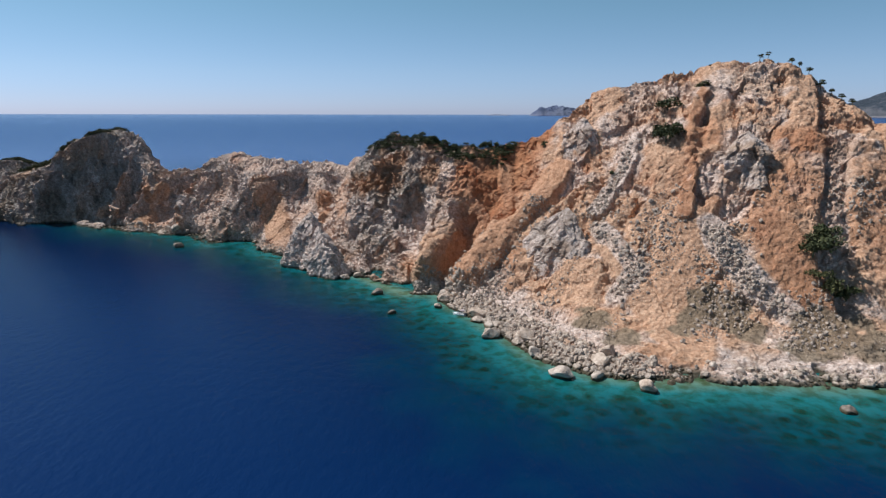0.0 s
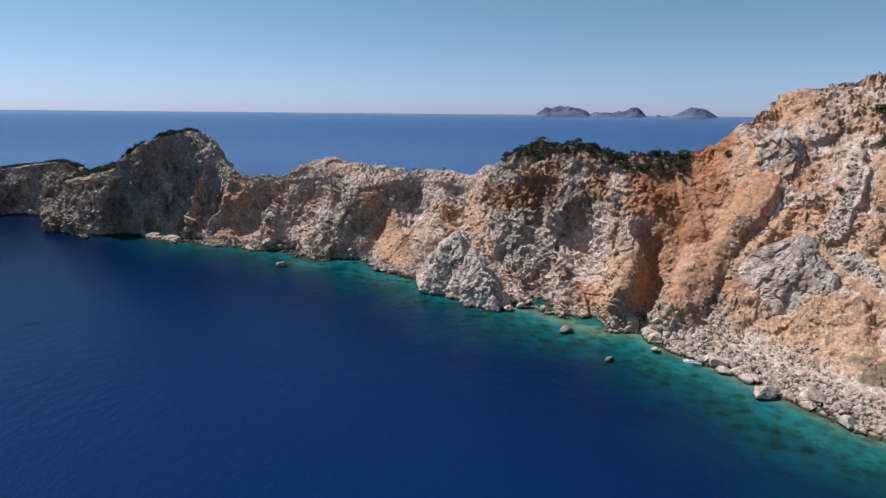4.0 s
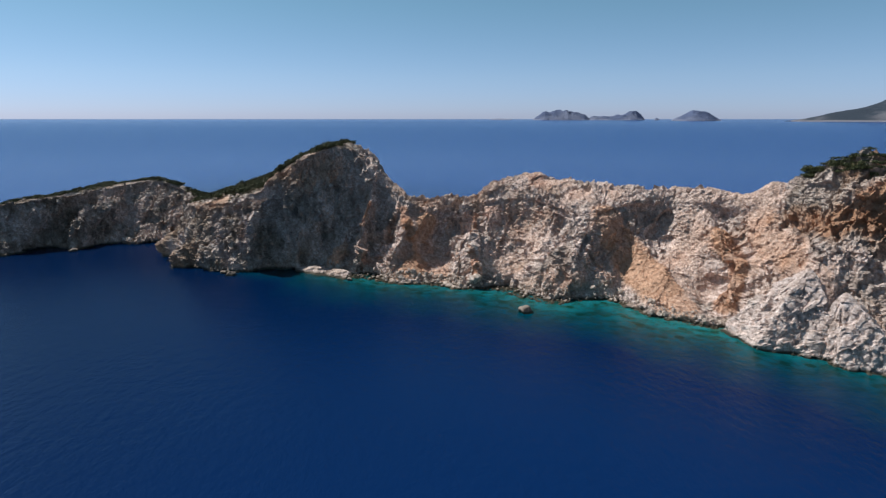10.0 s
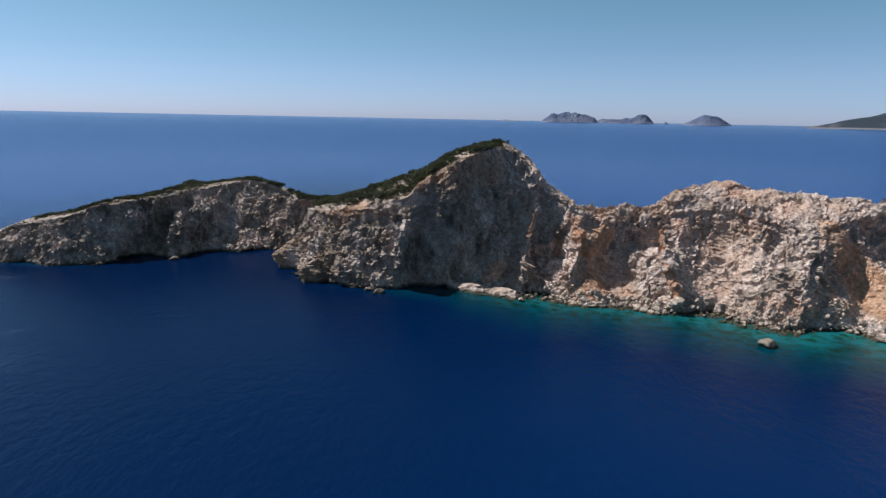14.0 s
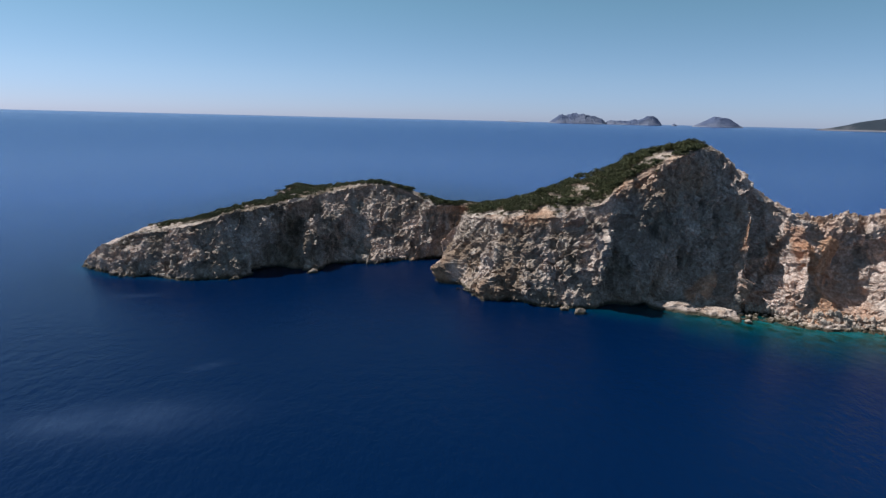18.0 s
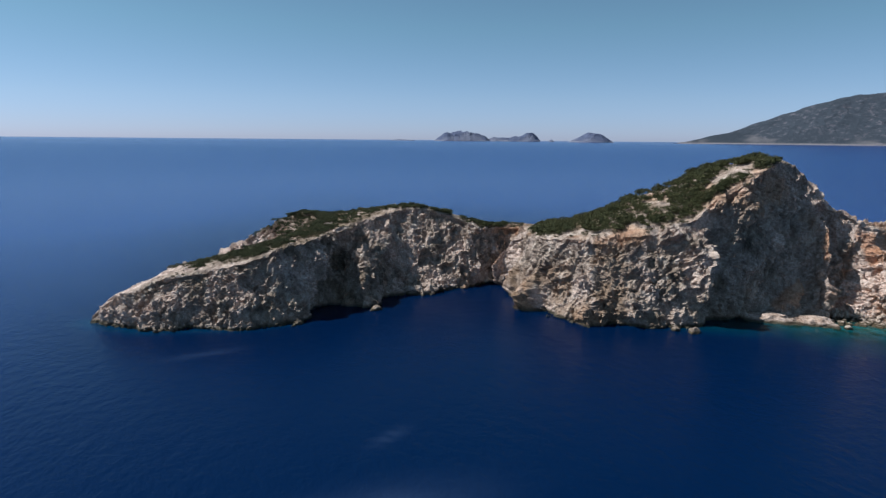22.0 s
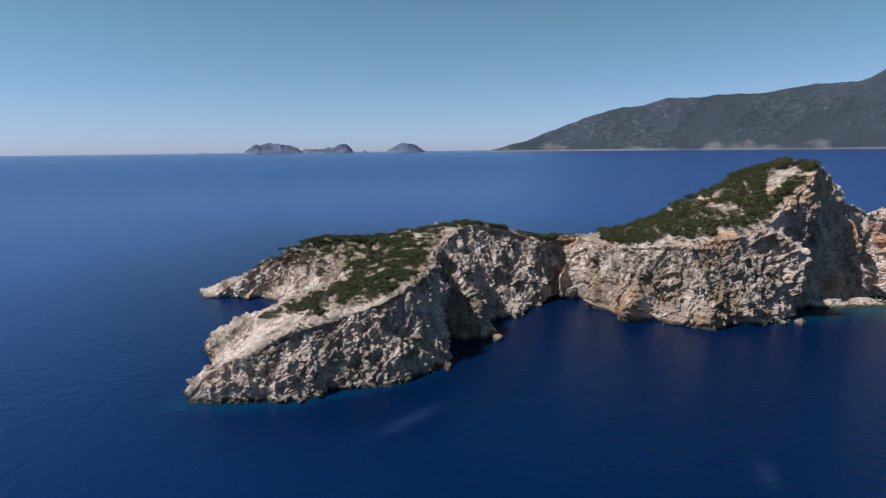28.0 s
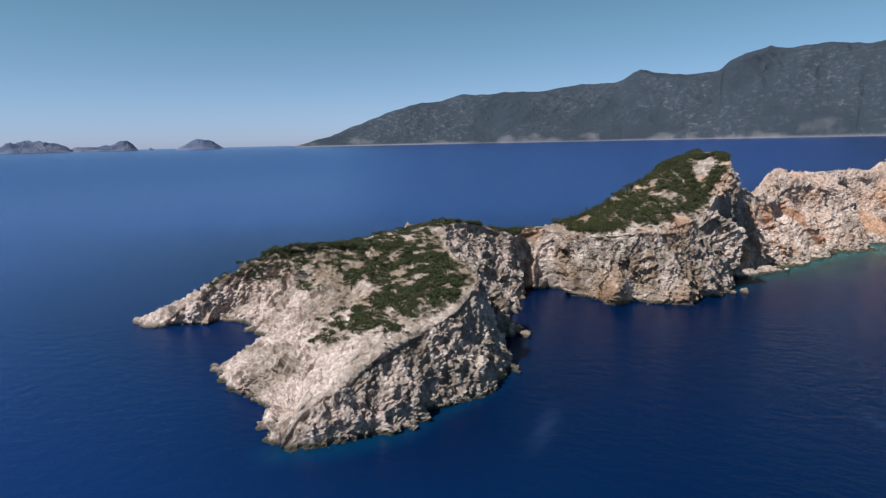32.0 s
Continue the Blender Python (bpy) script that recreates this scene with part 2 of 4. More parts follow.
    b.inputs["Roughness"].default_value = rough
    b.inputs["Metallic"].default_value = metal
    return m


# the colours passed in already hold the blue-grey haze of distance
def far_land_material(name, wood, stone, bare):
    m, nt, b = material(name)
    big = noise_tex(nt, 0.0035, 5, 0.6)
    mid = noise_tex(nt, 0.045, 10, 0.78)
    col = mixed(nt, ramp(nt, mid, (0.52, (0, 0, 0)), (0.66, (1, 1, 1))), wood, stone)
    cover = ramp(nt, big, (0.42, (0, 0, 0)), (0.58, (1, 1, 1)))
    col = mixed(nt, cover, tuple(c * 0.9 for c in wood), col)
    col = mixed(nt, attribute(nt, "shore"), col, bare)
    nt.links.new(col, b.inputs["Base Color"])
    b.inputs["Roughness"].default_value = 0.95
    b.inputs["Specular IOR Level"].default_value = 0.1
    bumped(nt, b, noise_tex(nt, 0.05, 8, 0.7), 1.0, 12.0)
    return m


ROCK = rock_material()
BOULDER = boulder_material("boulder_limestone", True, 1.18)
RUBBLE = boulder_material("limestone_rubble", False, 1.0)
REEF_ROCK = boulder_material("weathered_reef_rock", True, 0.55)
SEA = sea_material()
LEAF = leaf_material("maquis_leaves", (0.022, 0.032, 0.012), (0.092, 0.090, 0.034))
LEAF_DRY = leaf_material("dry_scrub_leaves", (0.055, 0.052, 0.027), (0.135, 0.112, 0.062))
BARK = plain("bark", (0.11, 0.11, 0.06), 0.9)


# ---- the promontory: cross-sections from the western tip to the high hill ----
# each: front waterline x, y; top of the front face x, y, z; crest or back edge x, y, z; back waterline x, y
TIP = [
    (-418, 402.5, -417, 403, 0.6, -417, 404, 0.6, -418, 405),
    (-414, 398, -412, 402, 6, -410, 406, 6.5, -414, 412),
    (-406, 391, -403, 398, 10.5, -400, 412, 10.5, -404, 431),
    (-398, 387, -396, 396, 14, -393, 416, 12.5, -405, 440),
    (-387, 385, -385, 394, 16.5, -380, 420, 15, -396, 455),
    (-372, 381, -370, 391, 19.5, -364, 422, 18.5, -376, 461),
    (-359, 382, -357, 393, 23.5, -352, 427, 21.5, -370, 467),
    (-350, 386, -347, 399, 24.5, -343, 442, 22.5, -365, 478),
    (-344, 399, -338, 409, 25.5, -340, 465, 24.5, -367, 494),
]
NECK = [
    (-336, 398, -328, 421, 27, -347, 483, 23, -384, 505),
    (-326, 394, -317, 428, 29, -337, 482, 21.5, -376, 518),
    (-320, 407, -309, 433, 30, -315, 457, 26.5, -350, 520),
    (-308, 408, -300, 434, 30, -298, 443, 28.5, -318, 500),
    (-293, 411, -287, 429, 27, -285, 435, 26, -290, 470),
    (-280, 417, -277, 422, 22.5, -272, 428, 22.5, -265, 450),
    (-266, 421, -266, 424, 22, -262, 430, 22, -250, 447),
    (-262, 413, -261, 417, 22.5, -255, 425, 22.5, -240, 440),
]
HORN = [
    (-270, 401, -265, 402, 23, -248, 418, 24, -228, 438),
    (-276, 390, -268, 388, 24, -242, 410, 26, -220, 434),
    (-272, 374, -264, 377, 25, -232, 402, 31, -212, 428),
    (-263, 358, -256, 369, 26, -226, 396, 36, -204, 420),
    (-249, 350, -243, 361, 28.5, -217, 390, 40, -196, 412),
    (-234, 345, -228, 357, 33, -211, 386, 44, -188, 405),
    (-226, 345, -220, 356, 39.5, -206, 383, 47, -182, 400),
    (-214, 346, -209, 353, 46, -200, 380, 49.5, -176, 396),
    (-206, 346, -199, 355, 50.5, -191, 376, 51.5, -168, 392),
]
RIDGE = [
    (-199, 342, -187.5, 359, 51, -181, 373, 51.5, -162, 388),
    (-190, 335, -178.5, 355, 42, -175, 368, 44, -155, 384),
    (-182, 331, -170, 351, 35, -166.5, 362, 36, -146, 380),
    (-172, 327, -162, 345, 29, -159, 355, 31, -138, 376),
    (-156, 323, -146, 342, 27, -141, 352, 31.5, -124, 372),
    (-146, 318, -129, 339, 31, -126, 348, 38, -110, 368),
    (-135, 314, -116, 333, 33.5, -111, 345, 42, -95, 365),
]
SCARP = [
    (-121, 303, -106, 321, 32, -99, 340, 41, -82, 360),
    (-109, 292, -95, 311, 31, -84, 333, 39, -66, 352),
    (-93, 300, -75, 315, 33, -70, 322, 38.5, -52, 342),
    (-82, 280, -56.5, 305, 34, -54, 311, 40, -38, 332),
    (-70, 270, -44.5, 296, 34, -42, 301, 38, -25, 322),
]
KNOLL = [
    (-61, 264, -37, 288, 39, -34, 293, 45, -14, 316),
    (-40, 243, -26, 270, 41, -20, 283, 52.5, 0, 308),
    (-25, 231, -13, 261, 42, -4, 272, 53.5, 14, 300),
    (-16, 220, 0, 248, 37, 10, 264, 51.5, 28, 292),
    (-8, 212, 11, 242, 34, 27, 266, 49.5, 45, 290),
]
HILL = [
    (4, 211, 29, 243, 29, 38, 266, 51, 62, 288),
    (6, 203, 44, 239, 37, 52, 267, 57.5, 74, 290),
    (13, 190, 53, 230, 38, 63, 267, 68, 88, 290),
    (22, 176, 62, 226, 41, 74, 267, 73.5, 102, 290),
    (29, 160, 80, 218, 46, 98, 261, 80, 124, 286),
    (38, 148, 96, 217, 52, 109, 257, 82, 140, 280),
    (55, 141, 111, 212, 52, 128, 247, 84.5, 165, 270),
    (82, 139, 126, 207, 53, 144, 238, 77.5, 190, 262),
]
FAR_END = [
    (111, 137, 140, 206, 56, 155, 231, 67.5, 205, 250),
    (140, 138, 156, 200, 50, 166, 224, 59.5, 215, 238),
    (172, 143, 172, 194, 42, 182, 214, 50, 225, 225),
    (205, 160, 200, 185, 20, 205, 195, 24, 228, 205),
    (222, 178, 220, 184, 3, 221, 187, 4, 226, 192),
]
LANDS = [("tip", TIP), ("neck", NECK), ("horn", HORN), ("ridge", RIDGE), ("scarp", SCARP), ("knoll", KNOLL), ("hill", HILL), ("end", FAR_END)]
SECTIONS = np.array([r for _, rows in LANDS for r in rows], float)


def spline(rows, steps):
    """Catmull-Rom through the rows, sampled at the given parameters."""
    n = len(rows)
    i = np.clip(np.floor(steps).astype(int), 0, n - 2)
    f = (steps - i)[:, None]
    p0, p1, p2, p3 = rows[np.maximum(i - 1, 0)], rows[i], rows[i + 1], rows[np.minimum(i + 2, n - 1)]
    return 0.5 * (2 * p1 + (p2 - p0) * f + (2 * p0 - 5 * p1 + 4 * p2 - p3) * f ** 2 + (3 * p1 - p0 - 3 * p2 + p3) * f ** 3)


def even_steps(spacing):
    """Parameters along the promontory, evenly spaced on the front waterline and face top."""
    fine = np.linspace(0, len(SECTIONS) - 1, 6000)
    s = spline(SECTIONS, fine)
    d = np.maximum(np.hypot(*np.diff(s[:, 0:2], axis=0).T), np.hypot(*np.diff(s[:, 2:4], axis=0).T))
    run = np.concatenate([[0], np.cumsum(d)])
    return np.interp(np.arange(0, run[-1], spacing), run, fine)


U = even_steps(0.46)
NF, NT, NB = 210, 70, 74                    # rows up the front face, over the top, down the back


def base_surface(u):
    """The smooth form of the promontory: an array (len(u), rows, 3), and how far up each row is."""
    s = spline(SECTIONS, u)
    F = np.column_stack([s[:, 0:2], np.zeros(len(u))])
    E, C = s[:, 2:5], s[:, 5:8]
    B = np.column_stack([s[:, 8:10], np.zeros(len(u))])
    out = (F - E) * (1, 1, 0)
    out /= np.maximum(np.linalg.norm(out, axis=1), 0.5)[:, None]
    rows = []
    sheer = (smooth(23.4, 25.2, u) * (1 - smooth(26.6, 27.4, u)))[:, None]   # the horn: a rock apron under an upright wall
    scoop = (smooth(34.6, 35.3, u) * (1 - smooth(40.5, 41.6, u)) + 0.8 * smooth(8.4, 9.6, u) * (1 - smooth(13.2, 14.4, u)))[:, None]      # the scarp lies back over a sandy foot
    bulge = (0.10 * (1 - smooth(27, 29, u)) + 0.12 * smooth(32.6, 33.4, u) * (1 - smooth(34.3, 35.0, u)) + 0.06 * smooth(18, 19.5, u) * (1 - smooth(22.5, 23.5, u)))[:, None]
    chute = (smooth(41.8, 42.8, u) * (1 - smooth(43.8, 45.5, u)))[:, None]       # a straight run of ochre scree
    toe = np.interp(u, [42, 44, 46, 47.5], [0.05, 0.12, 0.30, 0.34])[:, None]      # the level foot of the scree
    hill = smooth(42.2, 45.0, u)[:, None]   # scree below the high hill, sheer faces elsewhere
    for v in np.linspace(-0.12, 1, NF):
        if v < 0:
            rows.append(F + out * (-v * 60) + np.array((0, 0, 1)) * v * 45)
        else:
            rise = (v - toe) / (1 - toe)
            lean = (0.2 * v + rise + np.sqrt((0.2 * v - rise) ** 2 + 0.006)) / 2
            steep = ((v + bulge * math.sin(math.pi * v)) * (1 - sheer) + (0.26 * v + 0.74 * v ** 3.2) * sheer + (v ** 1.75 - v) * scoop) * (1 - hill) + (lean * (1 - chute) + (0.25 * v + 0.75 * v ** 1.35) * chute) * hill
            g = F + (E - F) * v
            g[:, 2] = E[:, 2] * steep[:, 0] + 2.4 * smooth(0, 0.05, v) * (1 - v) * scoop[:, 0]
            rows.append(g)
    for v in np.linspace(0, 1, NT + 1)[1:]:
        g = E + (C - E) * v
        g[:, 2] += 1.2 * math.sin(math.pi * v)
        rows.append(g)
    back = (B - C) * (1, 1, 0)
    back /= np.maximum(np.linalg.norm(back, axis=1), 0.5)[:, None]
    for v in np.linspace(0, 1.15, NB + 1)[1:]:
        if v <= 1:
            g = C + (B - C) * v
            g[:, 2] = C[:, 2] * (1 - v ** 1.3)
        else:
            g = B + back * (v - 1) * 40 + np.array((0, 0, -1)) * (v - 1) * 40
        rows.append(g)
    return np.stack(rows, 1)


def grid_normals(P):
    du, dv = np.gradient(P, axis=0), np.gradient(P, axis=1)
    n = np.cross(dv, du)
    n /= np.maximum(np.linalg.norm(n, axis=2), 1e-6)[..., None]
    return n


def along(p, line):
    """Distance of the points p from a line of places in space."""
    best = np.full(len(p), 1e9)
    for a, b in zip(np.array(line[:-1], float), np.array(line[1:], float)):
        t = np.clip(((p - a) @ (b - a)) / ((b - a) @ (b - a)), 0, 1)
        best = np.minimum(best, np.linalg.norm(p - a - t[:, None] * (b - a), axis=1))
    return best


# runs of loose sand: width, redness, line from the top to the foot
CHUTES = [
    (6.5, 0.4, [(50, 238.3, 41.7), (31.1, 225.3, 22.2), (14.5, 209.7, 6.7)]),
    (3.6, 0.65, [(31.1, 255.6, 40.6), (31.2, 242.6, 26.6), (24.2, 225, 16.6), (10.5, 209.3, 4.7)]),
    (2.4, 0.6, [(104.7, 240.3, 71.2), (93.5, 222, 58), (90.2, 208.4, 46), (84, 197, 32)]),
    (7.0, 0.1, [(84, 197, 32), (77, 184.8, 19.6), (76.1, 171.3, 8.7), (71.6, 153.3, 3)]),
    (4.5, 0.0, [(60.9, 196.5, 21.3), (65.9, 176.6, 9.8), (69.3, 156.8, 3.5)]),
    (8.0, 0.6, [(108.3, 186.5, 29.1), (110.5, 172.7, 15), (112, 160, 5)]),
]
RUNS = [
    (2.6, 0.6, [(13.1, 241.3, 36.6), (21.2, 237.5, 23.8), (20.6, 232, 16.3)]),
    (7.5, 0.1, [(-88, 311.4, 26.4), (-81.4, 306.7, 16.1), (-76.8, 293.5, 8.3), (-73.3, 279.5, 3.3)]),
    (4.0, 0.25, [(-52.6, 294.3, 23.6), (-51.5, 284.7, 15.6), (-59.1, 276.8, 5.1)]),
    (3.4, 0.25, [(-178.5, 346.3, 29.5), (-187.1, 343.1, 16.6), (-194.4, 348.5, 3.6)]),
    (5.0, 0.15, [(-154.2, 340.8, 20.6), (-157.1, 333.6, 9.3), (-163.2, 326, 2.2)]),
    (2.2, 0.7, [(-135.2, 337.9, 24.2), (-137.5, 322.7, 12.8), (-136.1, 317.5, 3.1)]),
    (3.0, 0.5, [(-172.2, 347.7, 33.6), (-164.1, 344, 24.4), (-160.6, 340, 16.2)]),
]
# streams of grey rubble beside them
STREAMS = [
    (5.0, [(90.9, 192.2, 28.8), (92, 185, 24.2), (96.8, 175.7, 16), (103.8, 166.8, 8.6)]),
    (3.5, [(80.5, 236.8, 54.6), (71.4, 223.7, 44.9), (60, 213, 31)]),
    (4.0, [(58.3, 204.5, 25.7), (66.7, 186, 16.8), (59.4, 180.9, 9.3)]),
]
# sharp-crested spurs and (minus) gullies in the faces: half-width, height, line from the top to the foot
SPURS_WEST = [
    (6.0, 4.0, [(-333, 414, 21), (-336, 405, 9), (-344, 393, 1)]),
    (3.5, -4.0, [(-328, 411, 15), (-328, 402, 5)]),
    (7.0, 4.5, [(-224.6, 360.7, 35.5), (-217.9, 353.5, 20.7), (-219.5, 347.1, 2.6)]),
    (3.5, -3.5, [(-232.4, 358.7, 31.1), (-228.5, 348.8, 17.5), (-228.3, 348, 9.6)]),
    (4.0, -3.0, [(-256, 371, 26), (-252, 362, 14), (-250, 354, 4)]),
    (10.0, 5.5, [(-174.1, 345.7, 31), (-176.5, 343, 21.4), (-181.3, 334.5, 2.5)]),
    (3.6, -2.5, [(-179, 345.9, 30.7), (-187.7, 343.4, 16.4), (-194.7, 348.8, 3.8)]),
    (3.0, -2.2, [(-164.1, 341.2, 20.8), (-167.9, 333.7, 9)]),
]
SPURS_MIDDLE = [
    (6.5, 5.5, [(-133.4, 342.3, 33.4), (-147.3, 338.3, 20.5), (-156, 335.4, 11.1)]),
    (3.0, -3.0, [(-135.2, 337.9, 24.2), (-137.5, 322.7, 12.8), (-136.1, 317.5, 3.1)]),
    (8.5, 5.5, [(-115.9, 335.3, 36), (-120.9, 320.8, 16.9), (-127.2, 312.9, 2.3)]),
    (12.0, 4.0, [(-102.9, 322.7, 36.8), (-106.8, 303.9, 18.7), (-109.5, 295.4, 2.5)]),
    (8.0, -1.6, [(-88, 311.4, 26.4), (-81.4, 306.7, 16.1), (-77.8, 294.6, 8.2)]),
    (4.0, -3.0, [(-52.6, 294.3, 23.6), (-51.5, 284.7, 15.6), (-58.6, 277, 5.3)]),
    (7.0, 4.0, [(-68.5, 315, 34.1), (-66.1, 299.9, 20), (-59.5, 289.6, 8.2)]),
]
SPURS_EAST = [
    (6.0, 4.5, [(-23.2, 268.6, 33.6), (-20.1, 252.7, 11.3), (-20.2, 234.7, 2.1)]),
    (4.5, -3.0, [(-35.1, 276.9, 28.3), (-31.9, 260.1, 10.9)]),
    (3.5, -3.5, [(-15.3, 264.1, 35.7), (-12, 248.7, 17.3), (-14.4, 230.9, 5.4)]),
    (7.0, 6.5, [(-7.7, 250.4, 27.3), (-8.4, 231.1, 14.3), (-11.8, 215.4, 0.8)]),
    (4.5, 4.5, [(12.5, 239.3, 33.5), (16.9, 232, 17.7), (8.7, 217, 4.9)]),
    (4.5, -1.8, [(31.1, 255.6, 40.6), (31.2, 242.6, 26.6), (24.2, 225, 16.6), (10.9, 210.5, 5.4)]),
    (5.0, 4.5, [(44.6, 253.4, 45.8), (38.6, 244.8, 33.9), (31, 231.2, 24.3)]),
    (5.5, -3.0, [(50, 238.3, 41.7), (31.1, 225.3, 22.2), (15.4, 210.6, 7.8)]),
]
# smooth upright walls set back into the faces: x, y, z, radius, half-height, depth
WALLS = [
    (-198.5, 354.5, 33, 11.5, 19, 3.5), (-1.5, 222, 12, 8, 11, 7.0), (-89, 302, 9, 5, 7, 5), (-320, 413, 22, 6, 6, 4.5),
    (-169.8, 334.8, 9.9, 4, 6, 1.8), (-227.0, 353.1, 23.7, 4.5, 8, 2.5), (48.9, 247.5, 46.0, 5, 7, 3.0),
]


# patches of bare grey-olive clay above the shore: x, y, z, radius
CLAY = [
    (85.3, 170.8, 8.3, 6.5), (78.2, 167.3, 6.6, 4.5), (49.4, 173.0, 4.1, 4.5), (57.1, 162.3, 3.5, 5.0), (113.9, 158.0, 4.6, 9.0),
    (91.3, 162.0, 4.4, 4.5), (100.5, 153.1, 2.9, 5.0), (71.7, 161.9, 4.5, 3.0),
]


def close_to(p, line, reach):
    a = np.array(line, float)
    return np.flatnonzero(((p > a.min(0) - reach) & (p < a.max(0) + reach)).all(1))


def run_mask(p, width, line):
    out = np.zeros(len(p))
    i = close_to(p, line, 1.6 * width + 4)
    if len(i):
        out[i] = smooth(1.15, 0.75, (along(p[i], line) + 1.3 * fbm(p[i], 4, 2, 83)) / width)
    return out


def spur_height(p, width, height, line):
    """A spur with a sharp crest, or a gully where the height is below nought."""
    out = np.zeros(len(p))
    i = close_to(p, line, 2.0 * width + 4)
    if len(i):
        q = p[i]
        k = np.clip(1.1 - (along(q, line) + 0.30 * width * fbm(q, 0.9 * width, 3, 91)) / (1.25 * width), 0, 1)
        out[i] = height * (k ** 0.9 if height > 0 else smooth(0, 0.9, k))
    return out


def carve(P, u):
    """Adds crags, blocks, ribs and gullies to the smooth form."""
    nu, nv = P.shape[:2]
    n = grid_normals(P)
    for _ in range(6):
        n[1:-1] = (n[:-2] + n[1:-1] + n[2:]) / 3
    n /= np.maximum(np.linalg.norm(n, axis=2), 1e-6)[..., None]
    p = P.reshape(-1, 3)
    N = n.reshape(-1, 3)
    row = np.tile(np.arange(nv), nu)
    uu = np.repeat(u, nv)
    relief = np.zeros(len(p))
    for width, height, line in SPURS_WEST + SPURS_MIDDLE + SPURS_EAST:
        relief += 1.2 * spur_height(p, width, height, line)
    sheet = np.zeros(len(p))
    for x, y, z, r, rz, depth in WALLS:
        i = close_to(p, [(x, y, z), (x, y, z)], max(r, rz) * 1.6)
        if len(i):
            q = (((p[i] - (x, y, z)) / (r, r, rz)) ** 2).sum(1) * (1 + 0.35 * fbm(p[i], 5, 2, 95))
            k = np.exp(-q ** 2)
            relief[i] -= depth * k
            sheet[i] = np.maximum(sheet[i], k)
    # first the large spurs, gullies and walls, then the broken rock on them
    relief *= (1 - 0.9 * smooth(NF - 46, NF + 2, row)) * smooth(0, 14, row)
    P = (p + N * relief[:, None]).reshape(P.shape)
    n = grid_normals(P)
    for _ in range(3):
        n[1:-1] = (n[:-2] + n[1:-1] + n[2:]) / 3
        n[:, 1:-1] = (n[:, :-2] + n[:, 1:-1] + n[:, 2:]) / 3
    n /= np.maximum(np.linalg.norm(n, axis=2), 1e-6)[..., None]
    p = P.reshape(-1, 3)
    N = n.reshape(-1, 3)
    top = smooth(NF - 6, NF + 4, row) * (1 - smooth(NF + NT - 4, NF + NT + 4, row))
    hill = smooth(40.0, 42.5, uu)
    flat = top * (1 - smooth(25.0, 27.0, uu))      # the planted tops are smoother than the bare ridges
    across = np.column_stack([uu * 11.0, row * 0.10, 0 * uu])           # runs of scree follow the fall of the slope
    runs = fbm(across, 9, 3, 5) + 0.25 * fbm(p, 9, 2, 6)
    outcrop = smooth(-0.12, 0.22, runs + 0.26 * smooth(14, 45, p[:, 2]) - 0.21) * smooth(3, 12, p[:, 2])
    chute = smooth(41.9, 42.6, uu + 0.3 * fbm(p, 6, 2, 75)) * (1 - smooth(43.1, 43.9, uu + 0.5 * fbm(p, 8, 2, 73)))
    outcrop = outcrop * (1 - 0.9 * chute)
    loose = np.zeros(len(p))
    for width, _, line in CHUTES + RUNS:
        loose = np.maximum(loose, run_mask(p, width, line))
    for width, line in STREAMS:
        loose = np.maximum(loose, 0.7 * run_mask(p, width, line))
    outcrop = outcrop * (1 - loose)
    rill = run_mask(p, 2.4, CHUTES[2][2])
    talus = np.maximum(hill, chute) * (1 - outcrop)
    rough = (1 - (0.8 - 0.06 * (1 - smooth(9, 11, uu))) * flat) * (1 - 0.72 * talus) * (1 - 0.1 * hill)
    rib = p * (1, 1, 0.42)
    big = ridged(rib, 19, 2, 11) * 1.5
    mid = ridged(rib, 8.5, 3, 23) * 1.1
    slant = np.column_stack([p[:, 0] + 0.35 * p[:, 2], p[:, 1], p[:, 2] * 0.35])
    spur = (ridged(slant, 25, 2, 17) + 0.1) * 1.9          # big spurs and hollows of the bare middle stretch
    bare = smooth(26.5, 28.0, uu) * (1 - smooth(41.2, 42.2, uu))
    sand = bare * smooth(0.36, -0.08, 0.6 * spur / 3.4 + big / 8 + mid / 7 + 0.55 * fbm(p * (1, 1, 0.6), 14, 2, 27) + 0.35 * smooth(22, 34, p[:, 2]) * smooth(37, 39, uu) - 0.22 * smooth(34.2, 35.2, uu) * (1 - smooth(37.5, 38.5, uu))) * smooth(2.5, 6, p[:, 2])
    rough = rough * (1 - 0.72 * sand) * (1 + 0.15 * sheet) * (1 - 0.5 * loose)
    f1, rim = cells(p * (1, 1, 0.7) + 0.9 * fbm(p, 4, 2, 29)[:, None], 9.5, 31)
    f2, rim2 = cells(p * (1, 1, 0.75), 4.2, 37)
    f3, rim3 = cells(p * (1, 1, 0.85), 1.9, 47)
    vary = 0.55 + 0.75 * smooth(-0.3, 0.4, fbm(p, 15, 2, 41))
    crumble = ridged(p * (1, 1, 0.8), 3.4, 3, 67) * 0.5
    block = f1 * 0.95 + crumble + (f2 * 0.7 - (1 - rim2) * 0.28) * vary
    small = (f3 * 0.42 - (1 - rim3) * 0.16) * vary
    f4, rim4 = cells(p, 0.95, 53)
    fine = fbm(p, 1.2, 2, 61) * 0.22 + (f4 * 0.10 - (1 - rim4) * 0.05) * (1 - 0.5 * hill) * (1 - 0.5 * flat)
    gully = talus * (ridged(across + 2.5 * fbm(p, 7, 2, 77)[:, None], 4.5, 2, 71) * 0.65 + 0.9 * fbm(p, 5, 3, 79) - 0.5)
    low = smooth(0.2, -1.6, big + mid)
